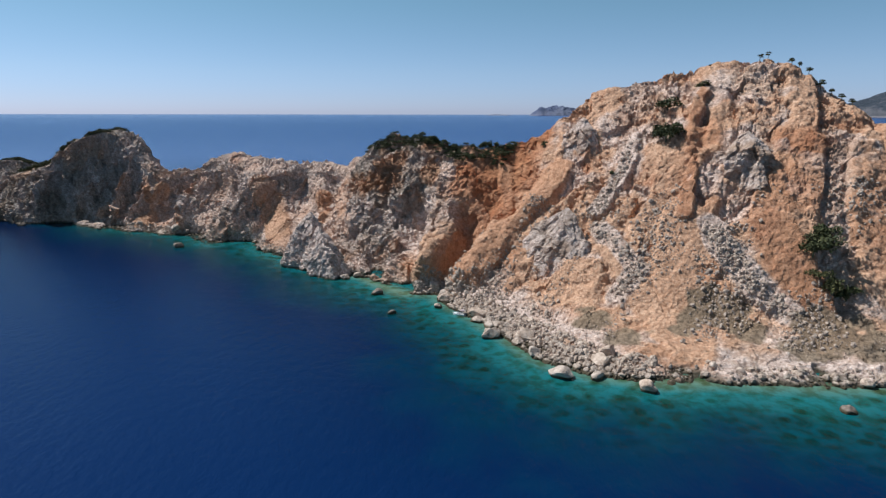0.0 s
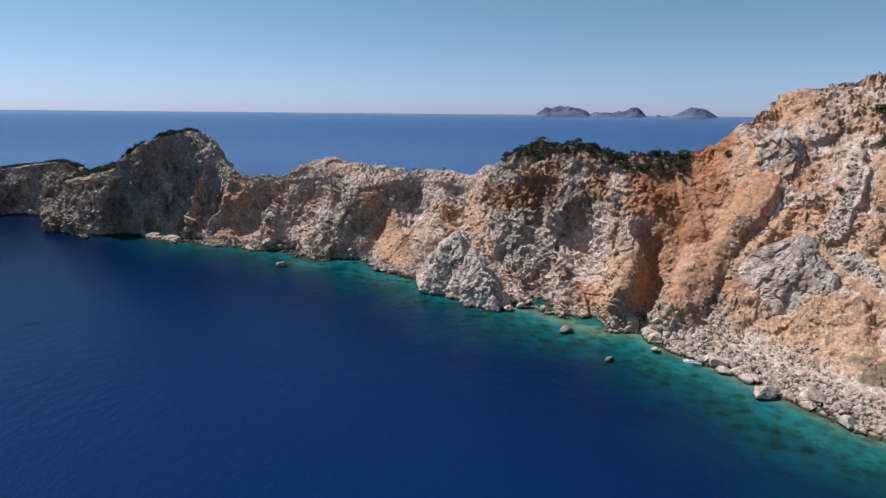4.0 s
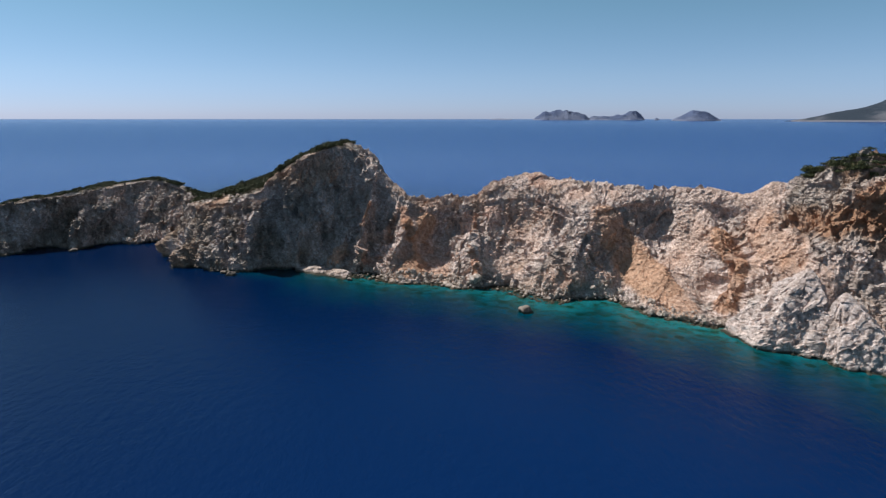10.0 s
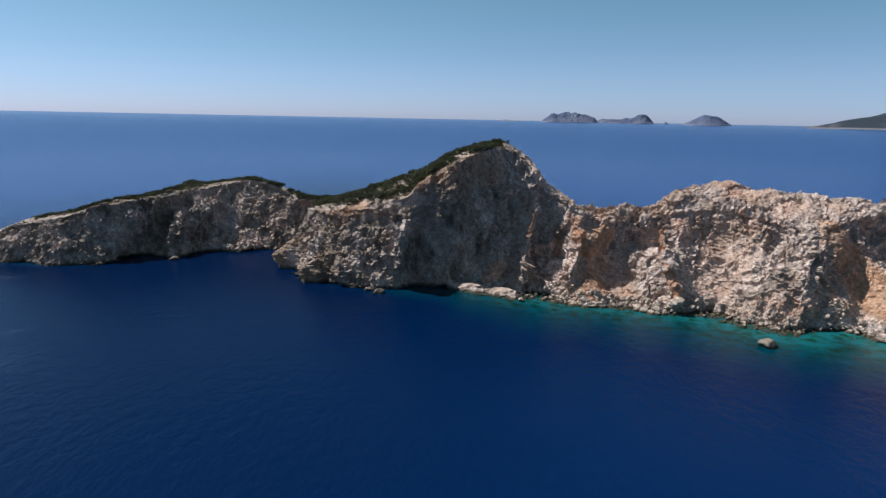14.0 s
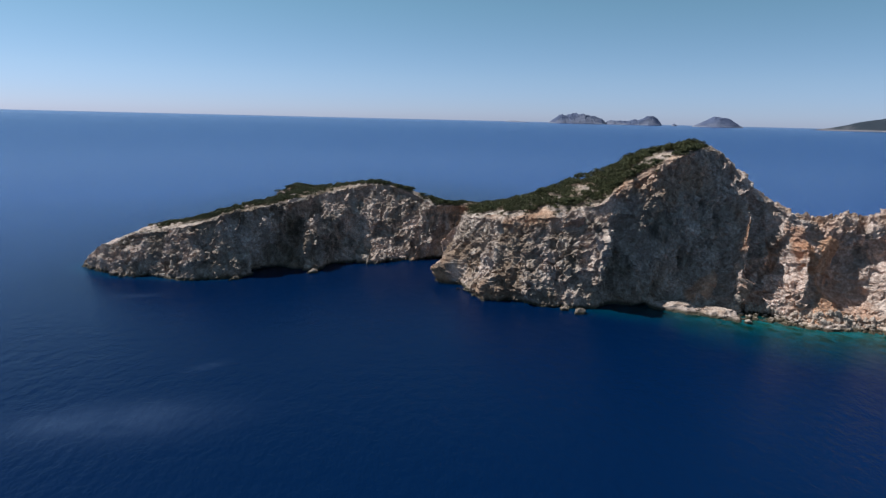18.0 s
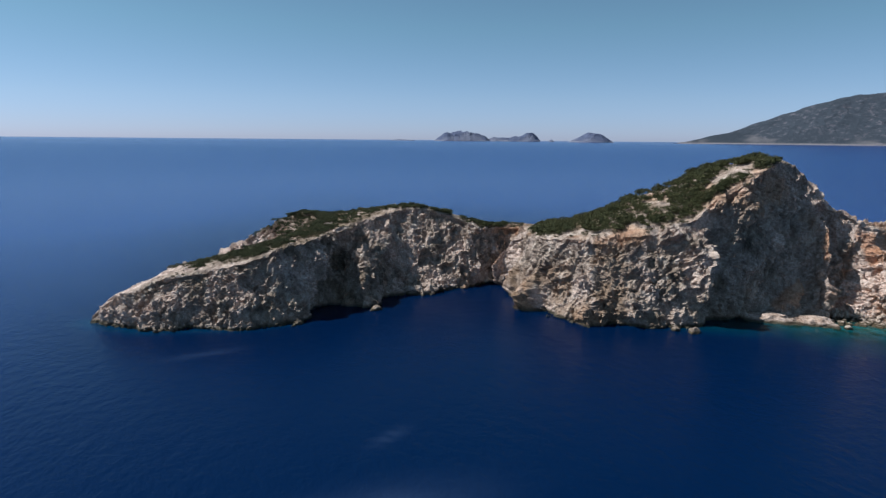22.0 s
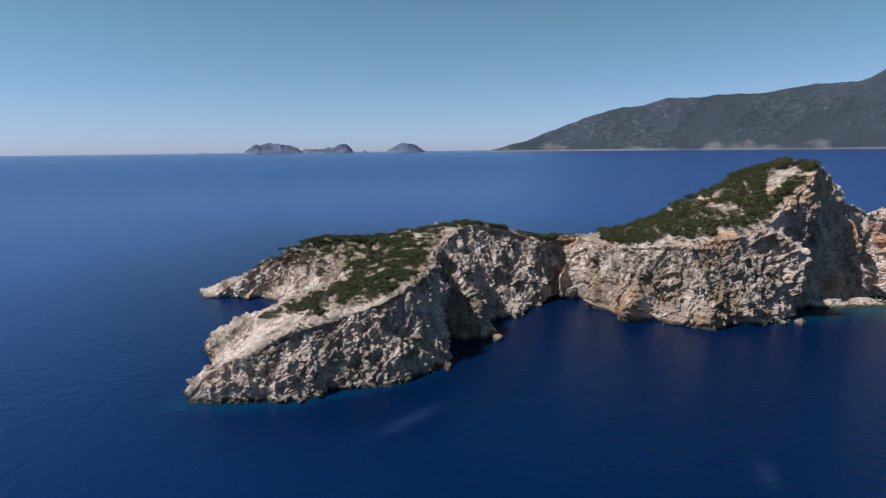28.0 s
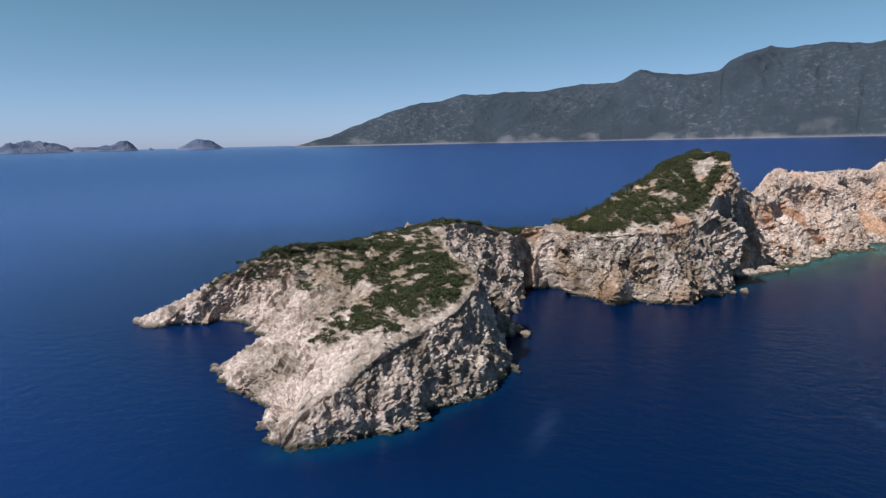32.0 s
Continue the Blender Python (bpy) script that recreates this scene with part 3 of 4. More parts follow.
    d = rough * (big * (1 - 0.45 * hill) + mid + block + small) + fine * (1 + rough) + gully * (1 - 0.6 * loose) - 0.8 * loose - 1.5 * rill + hill * outcrop * 1.4 + bare * spur * (1 - top)
    for x, y, z, r, rz, depth in HOLLOWS + BULGES:
        q = ((p - (x, y, z)) / (r, r, rz)) ** 2
        near = np.exp(-q.sum(1))
        d = d - depth * near
        low = np.clip(low + 0.12 * depth * near, 0, 1)
    edge = smooth(0, 14, row)
    d = d * edge
    ends = smooth(0, 1.2, uu) * (1 - smooth(len(SECTIONS) - 2.2, len(SECTIONS) - 1, uu))
    d *= 0.35 + 0.65 * ends
    Q = p + N * d[:, None]
    return Q.reshape(P.shape), outcrop.reshape(nu, nv), flat.reshape(nu, nv), low.reshape(nu, nv), sand.reshape(nu, nv)


# hollows and (minus) bulges in the faces: x, y, z, radius, half-height, depth
HOLLOWS = [
    (-264.5, 415.5, 5, 5.5, 12, 16), (-331, 401, 14, 6, 9, 3), (-274, 381, 3, 4.5, 9, 10), (-271, 398, 4, 3, 9, 6), (-262, 361, 2, 4, 5, 4),
    (-136, 325, 17, 4.5, 18, 2), (-124, 316, 20, 4, 14, 3), (-372, 470, 4, 6, 6, 4), (-352, 470, 15, 6, 4, 4), (-370, 497, 3, 4, 5, 4),
    (88, 232, 52, 3, 16, 1.5), (98, 236, 62, 3, 18, 2.2),
]
BULGES = [
    (-150, 330, 8, 7, 7, -6), (-60, 286, 10, 6, 7, -4.5), (-62, 276, 22, 6, 14, -2), (-22, 258, 38, 13, 9, -2.5), (-40, 272, 33, 9, 9, -2),
    (-106, 298, 4, 6, 6, -3), (-240, 360, 12, 10, 10, -2.5), (-205, 348, 5, 5, 6, -3),
]
LAND = base_surface(U)
LAND, OUTCROP, FLAT, LOW, SAND = carve(LAND, U)
LAND_N = grid_normals(LAND)


def set_attribute(me, name, values):
    a = me.attributes.new(name, "FLOAT", "POINT")
    a.data.foreach_set("value", np.ascontiguousarray(values, np.float32).ravel())


def grid_mesh(name, P, flip=False):
    nu, nv = P.shape[:2]
    i = np.arange(nu * nv).reshape(nu, nv)
    quads = np.stack([i[:-1, :-1], i[:-1, 1:], i[1:, 1:], i[1:, :-1]], -1).reshape(-1, 4)
    if flip:
        quads = quads[:, ::-1]
    me = bpy.data.meshes.new(name)
    me.vertices.add(nu * nv)
    me.vertices.foreach_set("co", np.ascontiguousarray(P, np.float32).ravel())
    me.loops.add(quads.size)
    me.loops.foreach_set("vertex_index", np.ascontiguousarray(quads, np.int32).ravel())
    me.polygons.add(len(quads))
    me.polygons.foreach_set("loop_start", np.arange(0, quads.size, 4, dtype=np.int32))
    me.polygons.foreach_set("loop_total", np.full(len(quads), 4, np.int32))
    me.polygons.foreach_set("use_smooth", np.zeros(len(quads), bool))
    me.update()
    me.validate()
    return me


def cover(P, n, u, flat, outcrop, low, sand):
    """Where the ground is grey, ochre, red, brown from soil and painted horn shade, or wet: five masks."""
    p = P.reshape(-1, 3)
    uu = np.repeat(u, P.shape[1])
    up = n.reshape(-1, 3)[:, 2]
    out, fl, lo, sd = outcrop.ravel(), flat.ravel(), low.ravel(), sand.ravel()
    a = fbm(p, 22, 3, 101)
    c = fbm(p * (1, 1, 0.5), 7, 3, 111)
    row = np.tile(np.arange(P.shape[1]), P.shape[0])
    hill = smooth(40.2, 42.2, uu)
    west = 1 - smooth(23.5, 27.5, uu)
    west_slope = west * smooth(NF - 4, NF + 20, row) * (1 - smooth(10, 13, uu))
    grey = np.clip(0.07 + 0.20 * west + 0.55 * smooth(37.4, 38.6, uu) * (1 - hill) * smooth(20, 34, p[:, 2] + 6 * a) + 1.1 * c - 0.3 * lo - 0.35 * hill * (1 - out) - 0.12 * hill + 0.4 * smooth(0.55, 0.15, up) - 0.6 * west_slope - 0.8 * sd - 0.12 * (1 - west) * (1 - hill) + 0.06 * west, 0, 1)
    beach = hill * (1 - smooth(1.5, 5.5, p[:, 2] + 3 * c))
    ochre = smooth(0.05, 0.5, a + 0.6 * c + 0.16 + 0.5 * lo + 0.22 * smooth(0.45, 0.8, up) * (1 - west) + 0.40 * hill * (1 - out) + 0.26 * hill - 0.30 * west + 0.75 * west * smooth(NF - 70, NF - 12, row) * (1 - smooth(NF + 2, NF + 20, row)) * smooth(12, 15, uu) + 0.22 * smooth(15, 17, uu) * (1 - smooth(20, 22, uu)) - 0.25 * smooth(0.5, 0.15, up)) * (0.6 + 0.4 * hill) * (1 - beach)
    saddle = smooth(41.2, 42.2, uu) * (1 - smooth(43.4, 44.3, uu + 0.5 * c)) * smooth(26, 38, p[:, 2])
    chute = smooth(42.1, 42.6, uu) * (1 - smooth(43.0, 43.7, uu + 0.4 * c)) * smooth(3, 10, p[:, 2])
    right = smooth(47.0, 50, uu) * smooth(0.0, 0.4, fbm(p, 30, 2, 133) + 0.15) * (1 - smooth(40, 60, p[:, 2]))
    warm = 0.45 * smooth(14.5, 16, uu) * (1 - smooth(19.5, 21.5, uu)) + 0.8 * smooth(26, 27, uu) * (1 - smooth(29, 31, uu))
    ochre = np.clip(ochre + 0.8 * warm * smooth(-0.3, 0.3, a + c), 0, 1)
    ochre = np.clip(ochre * (1 - 0.35 * sd) + sd * (0.72 + 0.7 * a), 0, 1)
    ochre = np.maximum(ochre, hill * (1 - beach) * np.clip(0.45 + 0.5 * c, 0, 1))
    red = np.clip(0.75 * saddle + 0.5 * chute + 0.2 * hill * smooth(0.62, 0.85, 1 - np.abs(fbm(np.column_stack([uu * 11, row * 0.02, 0 * uu]), 13, 2, 137)) * 2.2) * smooth(25, 45, p[:, 2]) + 0.4 * right + smooth(0.15, 0.5, fbm(p, 14, 2, 121)) * 0.5 + 0.35 * sd * smooth(-0.2, 0.4, a) + 0.35 * warm, 0, 1)
    ochre = np.clip(ochre + saddle * 0.9 + chute * 0.7 + right * 0.6 * (1 - out), 0, 1)
    clay = np.zeros(len(p))
    for x, y, z, r in CLAY:
        clay = np.maximum(clay, smooth(1.15, 0.85, np.linalg.norm((p - (x, y, z)) * (1, 1, 1.3), axis=1) / (1.25 * r) + 0.8 * fbm(p, 5, 3, 145)))
    sandy, rusty, stony = np.zeros(len(p)), np.zeros(len(p)), np.zeros(len(p))
    for width, rust, line in CHUTES + RUNS:
        m = run_mask(p, width, line)
        sandy, rusty = np.maximum(sandy, m), np.maximum(rusty, m * rust)
    for width, line in STREAMS:
        stony = np.maximum(stony, run_mask(p, width, line))
    ochre = np.clip((ochre * (1 - 0.38 * (1 - west) * (1 - smooth(37, 38.5, uu))) + sandy * (0.75 + 0.25 * hill)) * (1 - 0.85 * stony), 0, 1)
    knoll = smooth(37.2, 38.6, uu) * (1 - smooth(41.4, 42.4, uu)) * smooth(14, 26, p[:, 2] + 8 * c)
    ochre = np.clip(ochre + 0.35 * knoll * smooth(-0.15, 0.35, a + 0.8 * c), 0, 1)
    red = np.clip(red * (1 - sandy) + rusty + 0.18 * knoll, 0, 1)
    grey = np.clip(grey * (1 - sandy) * (1 - 0.5 * stony), 0, 1)
    olive = 0.9 * clay
    brown = smooth(37.2, 38.4, uu) * (1 - smooth(41.0, 42.0, uu)) * smooth(22, 36, p[:, 2] + 9 * a) * (0.42 + 0.7 * c) * (1 - sd)
    ochre = np.clip(ochre + 0.55 * brown * smooth(-0.25, 0.25, a + c), 0, 1)
    red = np.clip(red + 0.6 * brown, 0, 1)
    # the second term paints the shade of the horn's face as dark brown patches
    brown = 0.55 * brown + 0.5 * smooth(19.5, 21.5, uu) * (1 - smooth(24.5, 26.0, uu)) * (1 - smooth(NF - 30, NF - 5, row)) * smooth(-0.35, 0.3, a + 0.5 * c)
    soil_and_shade = np.clip(brown + fl * smooth(4.6, 5.8, uu + 0.5 * c) * smooth(-0.2 - 0.35 * (1 - smooth(9.5, 11, uu)) * smooth(3, 4.5, uu), 0.4 - 0.3 * (1 - smooth(9.5, 11, uu)), fbm(p, 11, 3, 151)) * (1 - smooth(37.5, 39, uu)) * (0.72 + 0.2 * smooth(4, 5.5, uu) * (1 - smooth(9, 11, uu))) + olive, 0, 1)
    tip_top = (1 - smooth(9.5, 11, uu)) * smooth(4.1, 5.6, uu + 0.8 * c) * smooth(NF - 2, NF + 8, row) * (1 - smooth(NF + NT + 20, NF + NT + 44, row + 14 * c))
    soil_and_shade = np.clip(np.maximum(soil_and_shade, 0.85 * tip_top * smooth(-0.5, 0.15, fbm(p, 9, 3, 153))), 0, 1)
    # darker brown tint on the faces of the tip and of the horn's seaward end
    brown_tint = ((1 - smooth(8.5, 11, uu)) * 0.48 + 0.6 * smooth(15.5, 17, uu) * (1 - smooth(20, 21.5, uu))) * (1 - smooth(NF - 6, NF + 6, row)) * smooth(-0.4, 0.25, a + 0.7 * c)
    brown_tint = brown_tint + 0.32 * (1 - smooth(8, 10, uu)) * smooth(NF - 6, NF + 6, row) * smooth(-0.25, 0.35, c + 0.5 * a)
    soil_and_shade = np.clip(np.maximum(soil_and_shade, brown_tint), 0, 1)
    wet = 1 - smooth(0.3, 1.4, p[:, 2] + 0.6 * c)
    return dict(grey=grey, ochre=ochre, red=red, soil_and_shade=soil_and_shade, wet=wet)


LABELS = {
    "tip": "pale grey limestone headland tip sloping into the sea",
    "neck": "low limestone neck with a shaded sea cave",
    "horn": "steep grey limestone cliff with a scrub-covered top",
    "ridge": "jagged beige limestone ridge over the sea",
    "scarp": "broken beige and orange limestone scarp above rocky shore",
    "knoll": "craggy brown limestone knoll with dark buttresses",
    "hill": "high ochre hill of scree and rock outcrops",
    "end": "ochre scree slope running down to the shore",
}
CATEGORY = {"tip": "headland", "neck": "headland", "horn": "cliff", "ridge": "ridge", "scarp": "cliff", "knoll": "knoll", "hill": "hill", "end": "hillside"}
first = 0
for land, rows in LANDS:
    last = first + len(rows)
    lo = np.searchsorted(U, first)
    hi = min(len(U), np.searchsorted(U, last) + 1)
    P = LAND[lo:hi]
    me = grid_mesh("rock_" + land, P, flip=True)
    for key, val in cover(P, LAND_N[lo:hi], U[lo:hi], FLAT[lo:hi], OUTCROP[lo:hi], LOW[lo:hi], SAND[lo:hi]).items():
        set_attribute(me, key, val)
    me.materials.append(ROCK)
    tagged(new("ground_" + land, me), LABELS[land], CATEGORY[land], kind="structure")
    first = last


# ---- the sea: one sheet to the horizon ----
MID = np.array((-240.0, 150.0))


def sea_level(x, y):
    """Flat near the shore; far out it swells up gently, so that the skyline lies where the curve of the earth puts it."""
    r = np.hypot(x - MID[0], y - MID[1])
    return 47.0 * smooth(900, 2000, r)


def axis(lo, hi, step, reach, mid):
    fine = list(np.arange(lo, hi + 0.1, step))
    left, right, d = [], [], step
    a, b = lo, hi
    while b < mid + reach or a > mid - reach:
        d *= 1.22
        a -= d
        b += d
        left.append(max(a, mid - reach))
        right.append(min(b, mid + reach))
    return np.unique(np.array(left[::-1] + fine + right))


def distance_to_line(q, line):
    best = np.full(len(q), 1e9)
    where = np.zeros(len(q))
    for k, (a, b) in enumerate(zip(line[:-1], line[1:])):
        ab = b - a
        t = np.clip(((q - a) @ ab) / max(ab @ ab, 1e-9), 0, 1)
        d = np.hypot(*(q - a - t[:, None] * ab).T)
        near = d < best
        best, where = np.where(near, d, best), np.where(near, k + t, where)
    return best, where


# patches of wind-ruffled water: x, y, half-length, half-width, turn, how pale
RUFFLES = [(-352, 277, 17, 7, 0.1, 0.20), (-341, 303, 4.5, 1.3, 0.6, 0.14), (-380, 362, 8, 1.8, 0.2, 0.14)]


def build_sea():
    xs, ys = axis(-440, 230, 2.0, 3250, MID[0]), axis(60, 470, 2.0, 3250, MID[1])
    X, Y = np.meshgrid(xs, ys, indexing="ij")
    Z = sea_level(X, Y)
    me = grid_mesh("sea", np.stack([X, Y, Z], -1), flip=True)
    q = np.column_stack([X.ravel(), Y.ravel()])
    coarse = np.arange(0, len(SECTIONS) - 1, 0.5)
    coast = spline(SECTIONS, coarse)[:, 0:2]
    shoal = np.zeros(len(q))
    close = (q[:, 0] > -470) & (q[:, 0] < 260) & (q[:, 1] > 40) & (q[:, 1] < 540)
    d, k = distance_to_line(q[close], coast)
    st = k * 0.5
    width = np.interp(st, [0, 9, 21, 24, 28, 34, 38, 42, 45, 49, 55], [8, 6, 7, 24, 38, 42, 44, 44, 46, 58, 60])
    amount = np.interp(st, [0, 9, 21, 24, 28, 34, 40], [0.3, 0.08, 0.08, 0.42, 0.66, 0.72, 0.92])
    p3 = np.column_stack([q[close], np.zeros(close.sum())])
    wob = 1 + 0.35 * fbm(p3, 30, 3, 201) + 0.2 * fbm(p3, 8, 2, 203)
    shoal[close] = amount * np.clip(1 - d / (width * wob), 0, 1) ** 1.5
    set_attribute(me, "shoal", shoal)
    away, _ = distance_to_line(q, coast[::3])
    wind = fbm(np.column_stack([q * (0.5, 1.0), np.zeros(len(q))]), 160, 3, 211)
    west_sea = smooth(-310, -640, q[:, 0] - 0.3 * (q[:, 1] - 300))
    ruffle = np.zeros(len(q))
    for x, y, long, wide, turn, amount in RUFFLES:
        d = (q - (x, y)) @ np.array(((math.cos(turn), -math.sin(turn)), (math.sin(turn), math.cos(turn))))
        k = np.exp(-(d[:, 0] / long) ** 2 - (d[:, 1] / wide) ** 2)
        ruffle = np.maximum(ruffle, amount * k * (1 + 0.8 * fbm(np.column_stack([d * (0.4, 1), 0 * k]), 6, 3, 221)))
    # painted cliff shade and reflection on the western water, strongest close inshore
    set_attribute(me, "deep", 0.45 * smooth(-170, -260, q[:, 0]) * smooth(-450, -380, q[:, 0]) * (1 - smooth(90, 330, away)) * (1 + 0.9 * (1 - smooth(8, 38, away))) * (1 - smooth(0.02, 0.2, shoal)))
    set_attribute(me, "ruffle", np.clip(ruffle, 0, 1))
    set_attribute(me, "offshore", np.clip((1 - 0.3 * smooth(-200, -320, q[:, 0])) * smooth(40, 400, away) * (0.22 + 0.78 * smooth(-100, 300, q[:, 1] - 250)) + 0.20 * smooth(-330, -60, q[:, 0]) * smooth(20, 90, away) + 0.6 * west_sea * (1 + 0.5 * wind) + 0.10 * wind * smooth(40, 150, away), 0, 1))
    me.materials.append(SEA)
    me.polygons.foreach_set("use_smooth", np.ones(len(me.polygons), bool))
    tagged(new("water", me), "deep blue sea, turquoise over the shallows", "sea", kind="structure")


build_sea()


# ---- distant islands and the coast across the strait ----
def far_land(name, label, category, spine, mat, seed, spread, steps=(160, 36), power=1.7, crest=0.42):
    """A far ridge: spine rows of x, y, height above the water, half-width."""
    rows = np.array(spine, float)
    u = np.linspace(0, len(rows) - 1, steps[0])
    s = spline(rows, u)
    tangent = np.gradient(s[:, :2], axis=0)
    tangent /= np.maximum(np.linalg.norm(tangent, axis=1), 1e-6)[:, None]
    for _ in range(60):
        tangent[1:-1] = (tangent[:-2] + tangent[1:-1] + tangent[2:]) / 3
    side = np.column_stack([-tangent[:, 1], tangent[:, 0]])
    v = np.linspace(-1, 1, steps[1])
    xy = s[:, None, :2] + side[:, None, :] * (v[None, :, None] * np.maximum(s[:, 3], 1)[:, None, None])
    h = np.maximum(s[:, 2], 0)[:, None] * (1 - np.abs(v)[None, :] ** power)
    p = np.concatenate([xy, h[..., None]], -1)
    q = p.reshape(-1, 3) * (1, 1, 0)
    rough = ridged(q, spread, 4, seed).reshape(h.shape)
    h = h * (1 + (crest + 0.9 * np.abs(v)[None, :] * (1 - np.abs(v)[None, :])) * rough)
    h = h + np.minimum(h, 60) * 0.22 * fbm(q, spread * 0.3, 4, seed + 20).reshape(h.shape) * (spread > 100)
    h = np.maximum(h, -2) - 3 * (np.abs(v)[None, :] > 0.985)
    z = h + sea_level(xy[..., 0], xy[..., 1])
    me = grid_mesh(name, np.concatenate([xy, z[..., None]], -1))
    set_attribute(me, "shore", np.maximum((1 - smooth(2, 6, h + 2.5 * rough)) * 0.8, 0.36 * smooth(0.0, 0.45, fbm(q, 90, 5, seed + 40).reshape(h.shape) + 0.16 - h / 95)))
    me.materials.append(mat)
    return tagged(new(name, me), label, category, kind="structure")


# woodland and rock, with distance haze mixed into the base colours
MAINLAND = far_land_material("hazed_wooded_mountain", (0.050, 0.060, 0.076), (0.165, 0.153, 0.175), (0.29, 0.258, 0.262))
# bare stone turned bluish: aerial haze painted into the island colour
ISLETS = far_land_material("hazed_bare_islands", (0.105, 0.122, 0.195), (0.16, 0.175, 0.25), (0.26, 0.26, 0.30))

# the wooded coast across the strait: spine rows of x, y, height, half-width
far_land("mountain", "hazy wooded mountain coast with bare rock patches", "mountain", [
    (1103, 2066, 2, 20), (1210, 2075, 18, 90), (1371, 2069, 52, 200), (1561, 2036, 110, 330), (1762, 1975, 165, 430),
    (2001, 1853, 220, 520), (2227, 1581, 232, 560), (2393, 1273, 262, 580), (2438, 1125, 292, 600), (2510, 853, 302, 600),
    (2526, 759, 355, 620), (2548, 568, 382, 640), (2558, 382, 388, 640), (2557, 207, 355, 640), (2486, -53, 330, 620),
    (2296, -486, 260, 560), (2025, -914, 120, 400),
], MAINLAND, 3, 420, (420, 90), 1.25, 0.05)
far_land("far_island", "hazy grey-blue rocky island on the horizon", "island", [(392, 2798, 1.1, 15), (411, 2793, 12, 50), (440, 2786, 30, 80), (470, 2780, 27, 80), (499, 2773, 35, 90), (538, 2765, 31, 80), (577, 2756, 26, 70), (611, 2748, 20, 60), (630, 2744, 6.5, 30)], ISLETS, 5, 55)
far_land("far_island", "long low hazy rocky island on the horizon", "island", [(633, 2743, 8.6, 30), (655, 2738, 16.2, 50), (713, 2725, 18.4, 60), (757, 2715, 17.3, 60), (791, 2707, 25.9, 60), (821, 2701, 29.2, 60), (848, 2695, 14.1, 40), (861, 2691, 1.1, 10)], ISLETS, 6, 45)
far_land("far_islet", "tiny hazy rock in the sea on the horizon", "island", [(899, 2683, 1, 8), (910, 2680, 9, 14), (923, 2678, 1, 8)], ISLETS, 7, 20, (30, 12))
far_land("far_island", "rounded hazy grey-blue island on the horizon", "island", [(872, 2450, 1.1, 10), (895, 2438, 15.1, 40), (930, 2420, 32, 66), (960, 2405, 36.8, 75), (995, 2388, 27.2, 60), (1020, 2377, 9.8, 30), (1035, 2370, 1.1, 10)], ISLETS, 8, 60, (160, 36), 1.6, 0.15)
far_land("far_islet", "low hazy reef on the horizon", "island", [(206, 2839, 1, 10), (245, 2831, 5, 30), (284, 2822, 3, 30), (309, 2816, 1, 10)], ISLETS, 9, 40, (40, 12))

# lone boulders: x, y, z, size, shape, label
PALE, REEF = "large pale grey limestone boulder at the water's edge", "small rock standing out of the shallow water"
LONE = [
    (19.5, 169.5, 0.9, 3.6, 1, PALE), (35.2, 143.0, 0.6, 3.4, 4, PALE), (54.5, 135.5, 0.5, 3.3, 2, PALE),
    (-122.6, 287.0, 0.5, 3.0, 3, "pale rock islet standing in turquoise water"), (-18.2, 211.5, 0.5, 2.3, 5, REEF), (-11.0, 190.0, 0.0, 1.7, 6, REEF),
    (95.0, 125.0, 0.2, 2.0, 7, REEF), (14.0, 207.5, 2.0, 3.9, 0, PALE), (28.5, 210.0, 4.0, 3.8, 8, PALE), (22.0, 199.0, 1.2, 2.6, 4, PALE),
    (-236.6, 341.5, 0.3, 2.6, 1, REEF), (-231.8, 353.5, 0.6, 1.8, 2, REEF), (-240.5, 345.0, 0.3, 1.6, 7, REEF),
    (-33.0, 231.5, 0.4, 2.4, 3, PALE), (-28.5, 234.0, 0.6, 2.0, 6, PALE), (-186.0, 331.0, 0.2, 1.7, 2, PALE),
    (-327.0, 392.5, 0.0, 2.3, 5, "pale rock at the foot of the cove"), (4.0, 196.5, 0.3, 1.9, 2, PALE), (44.0, 141.5, 0.3, 2.2, 6, PALE),
]
# crags: name, label, x, y, z, width, depth, height, turn, seed, peak offset, grey, ochre
CRAGS = [
    ("rock_pinnacle", "pale grey limestone pinnacle at the water's edge", -54, 255, -1, 30, 19, 24.5, -47, 501, (5.5, 0.5), -0.25, -0.5),
    ("rock_pinnacle", "pale grey limestone buttress beside a shaded cleft", -41, 239, -1, 23, 15, 20, -47, 507, (-5.5, -0.5), -0.2, -0.5),
    ("rock_outcrop", "dark grey limestone outcrop in the scree", 41, 209.5, 5, 36, 12, 27, -42, 511, (6, 5), 0.5, 0.05),
    ("rock_outcrop", "jagged grey outcrop with a shaded face", 109, 207, 20, 30, 22, 38, -30, 521, (-2, 3), 0.5, 0.2),
    ("rock_outcrop", "grey wedge of limestone on the slope", 123, 196, 25, 14, 10, 15, -20, 531, (-1, 0), 0.9, -0.1),
    ("rock_outcrop", "low grey outcrop beside a scree chute", 78, 208, 24, 16, 10, 13, -35, 551, (1, 2), 0.8, 0.0),
    ("rock_outcrop", "pale slab of limestone under the shoulder", 58, 247, 38, 22, 12, 24, -40, 561, (2, 3), 0.3, 0.15),
]
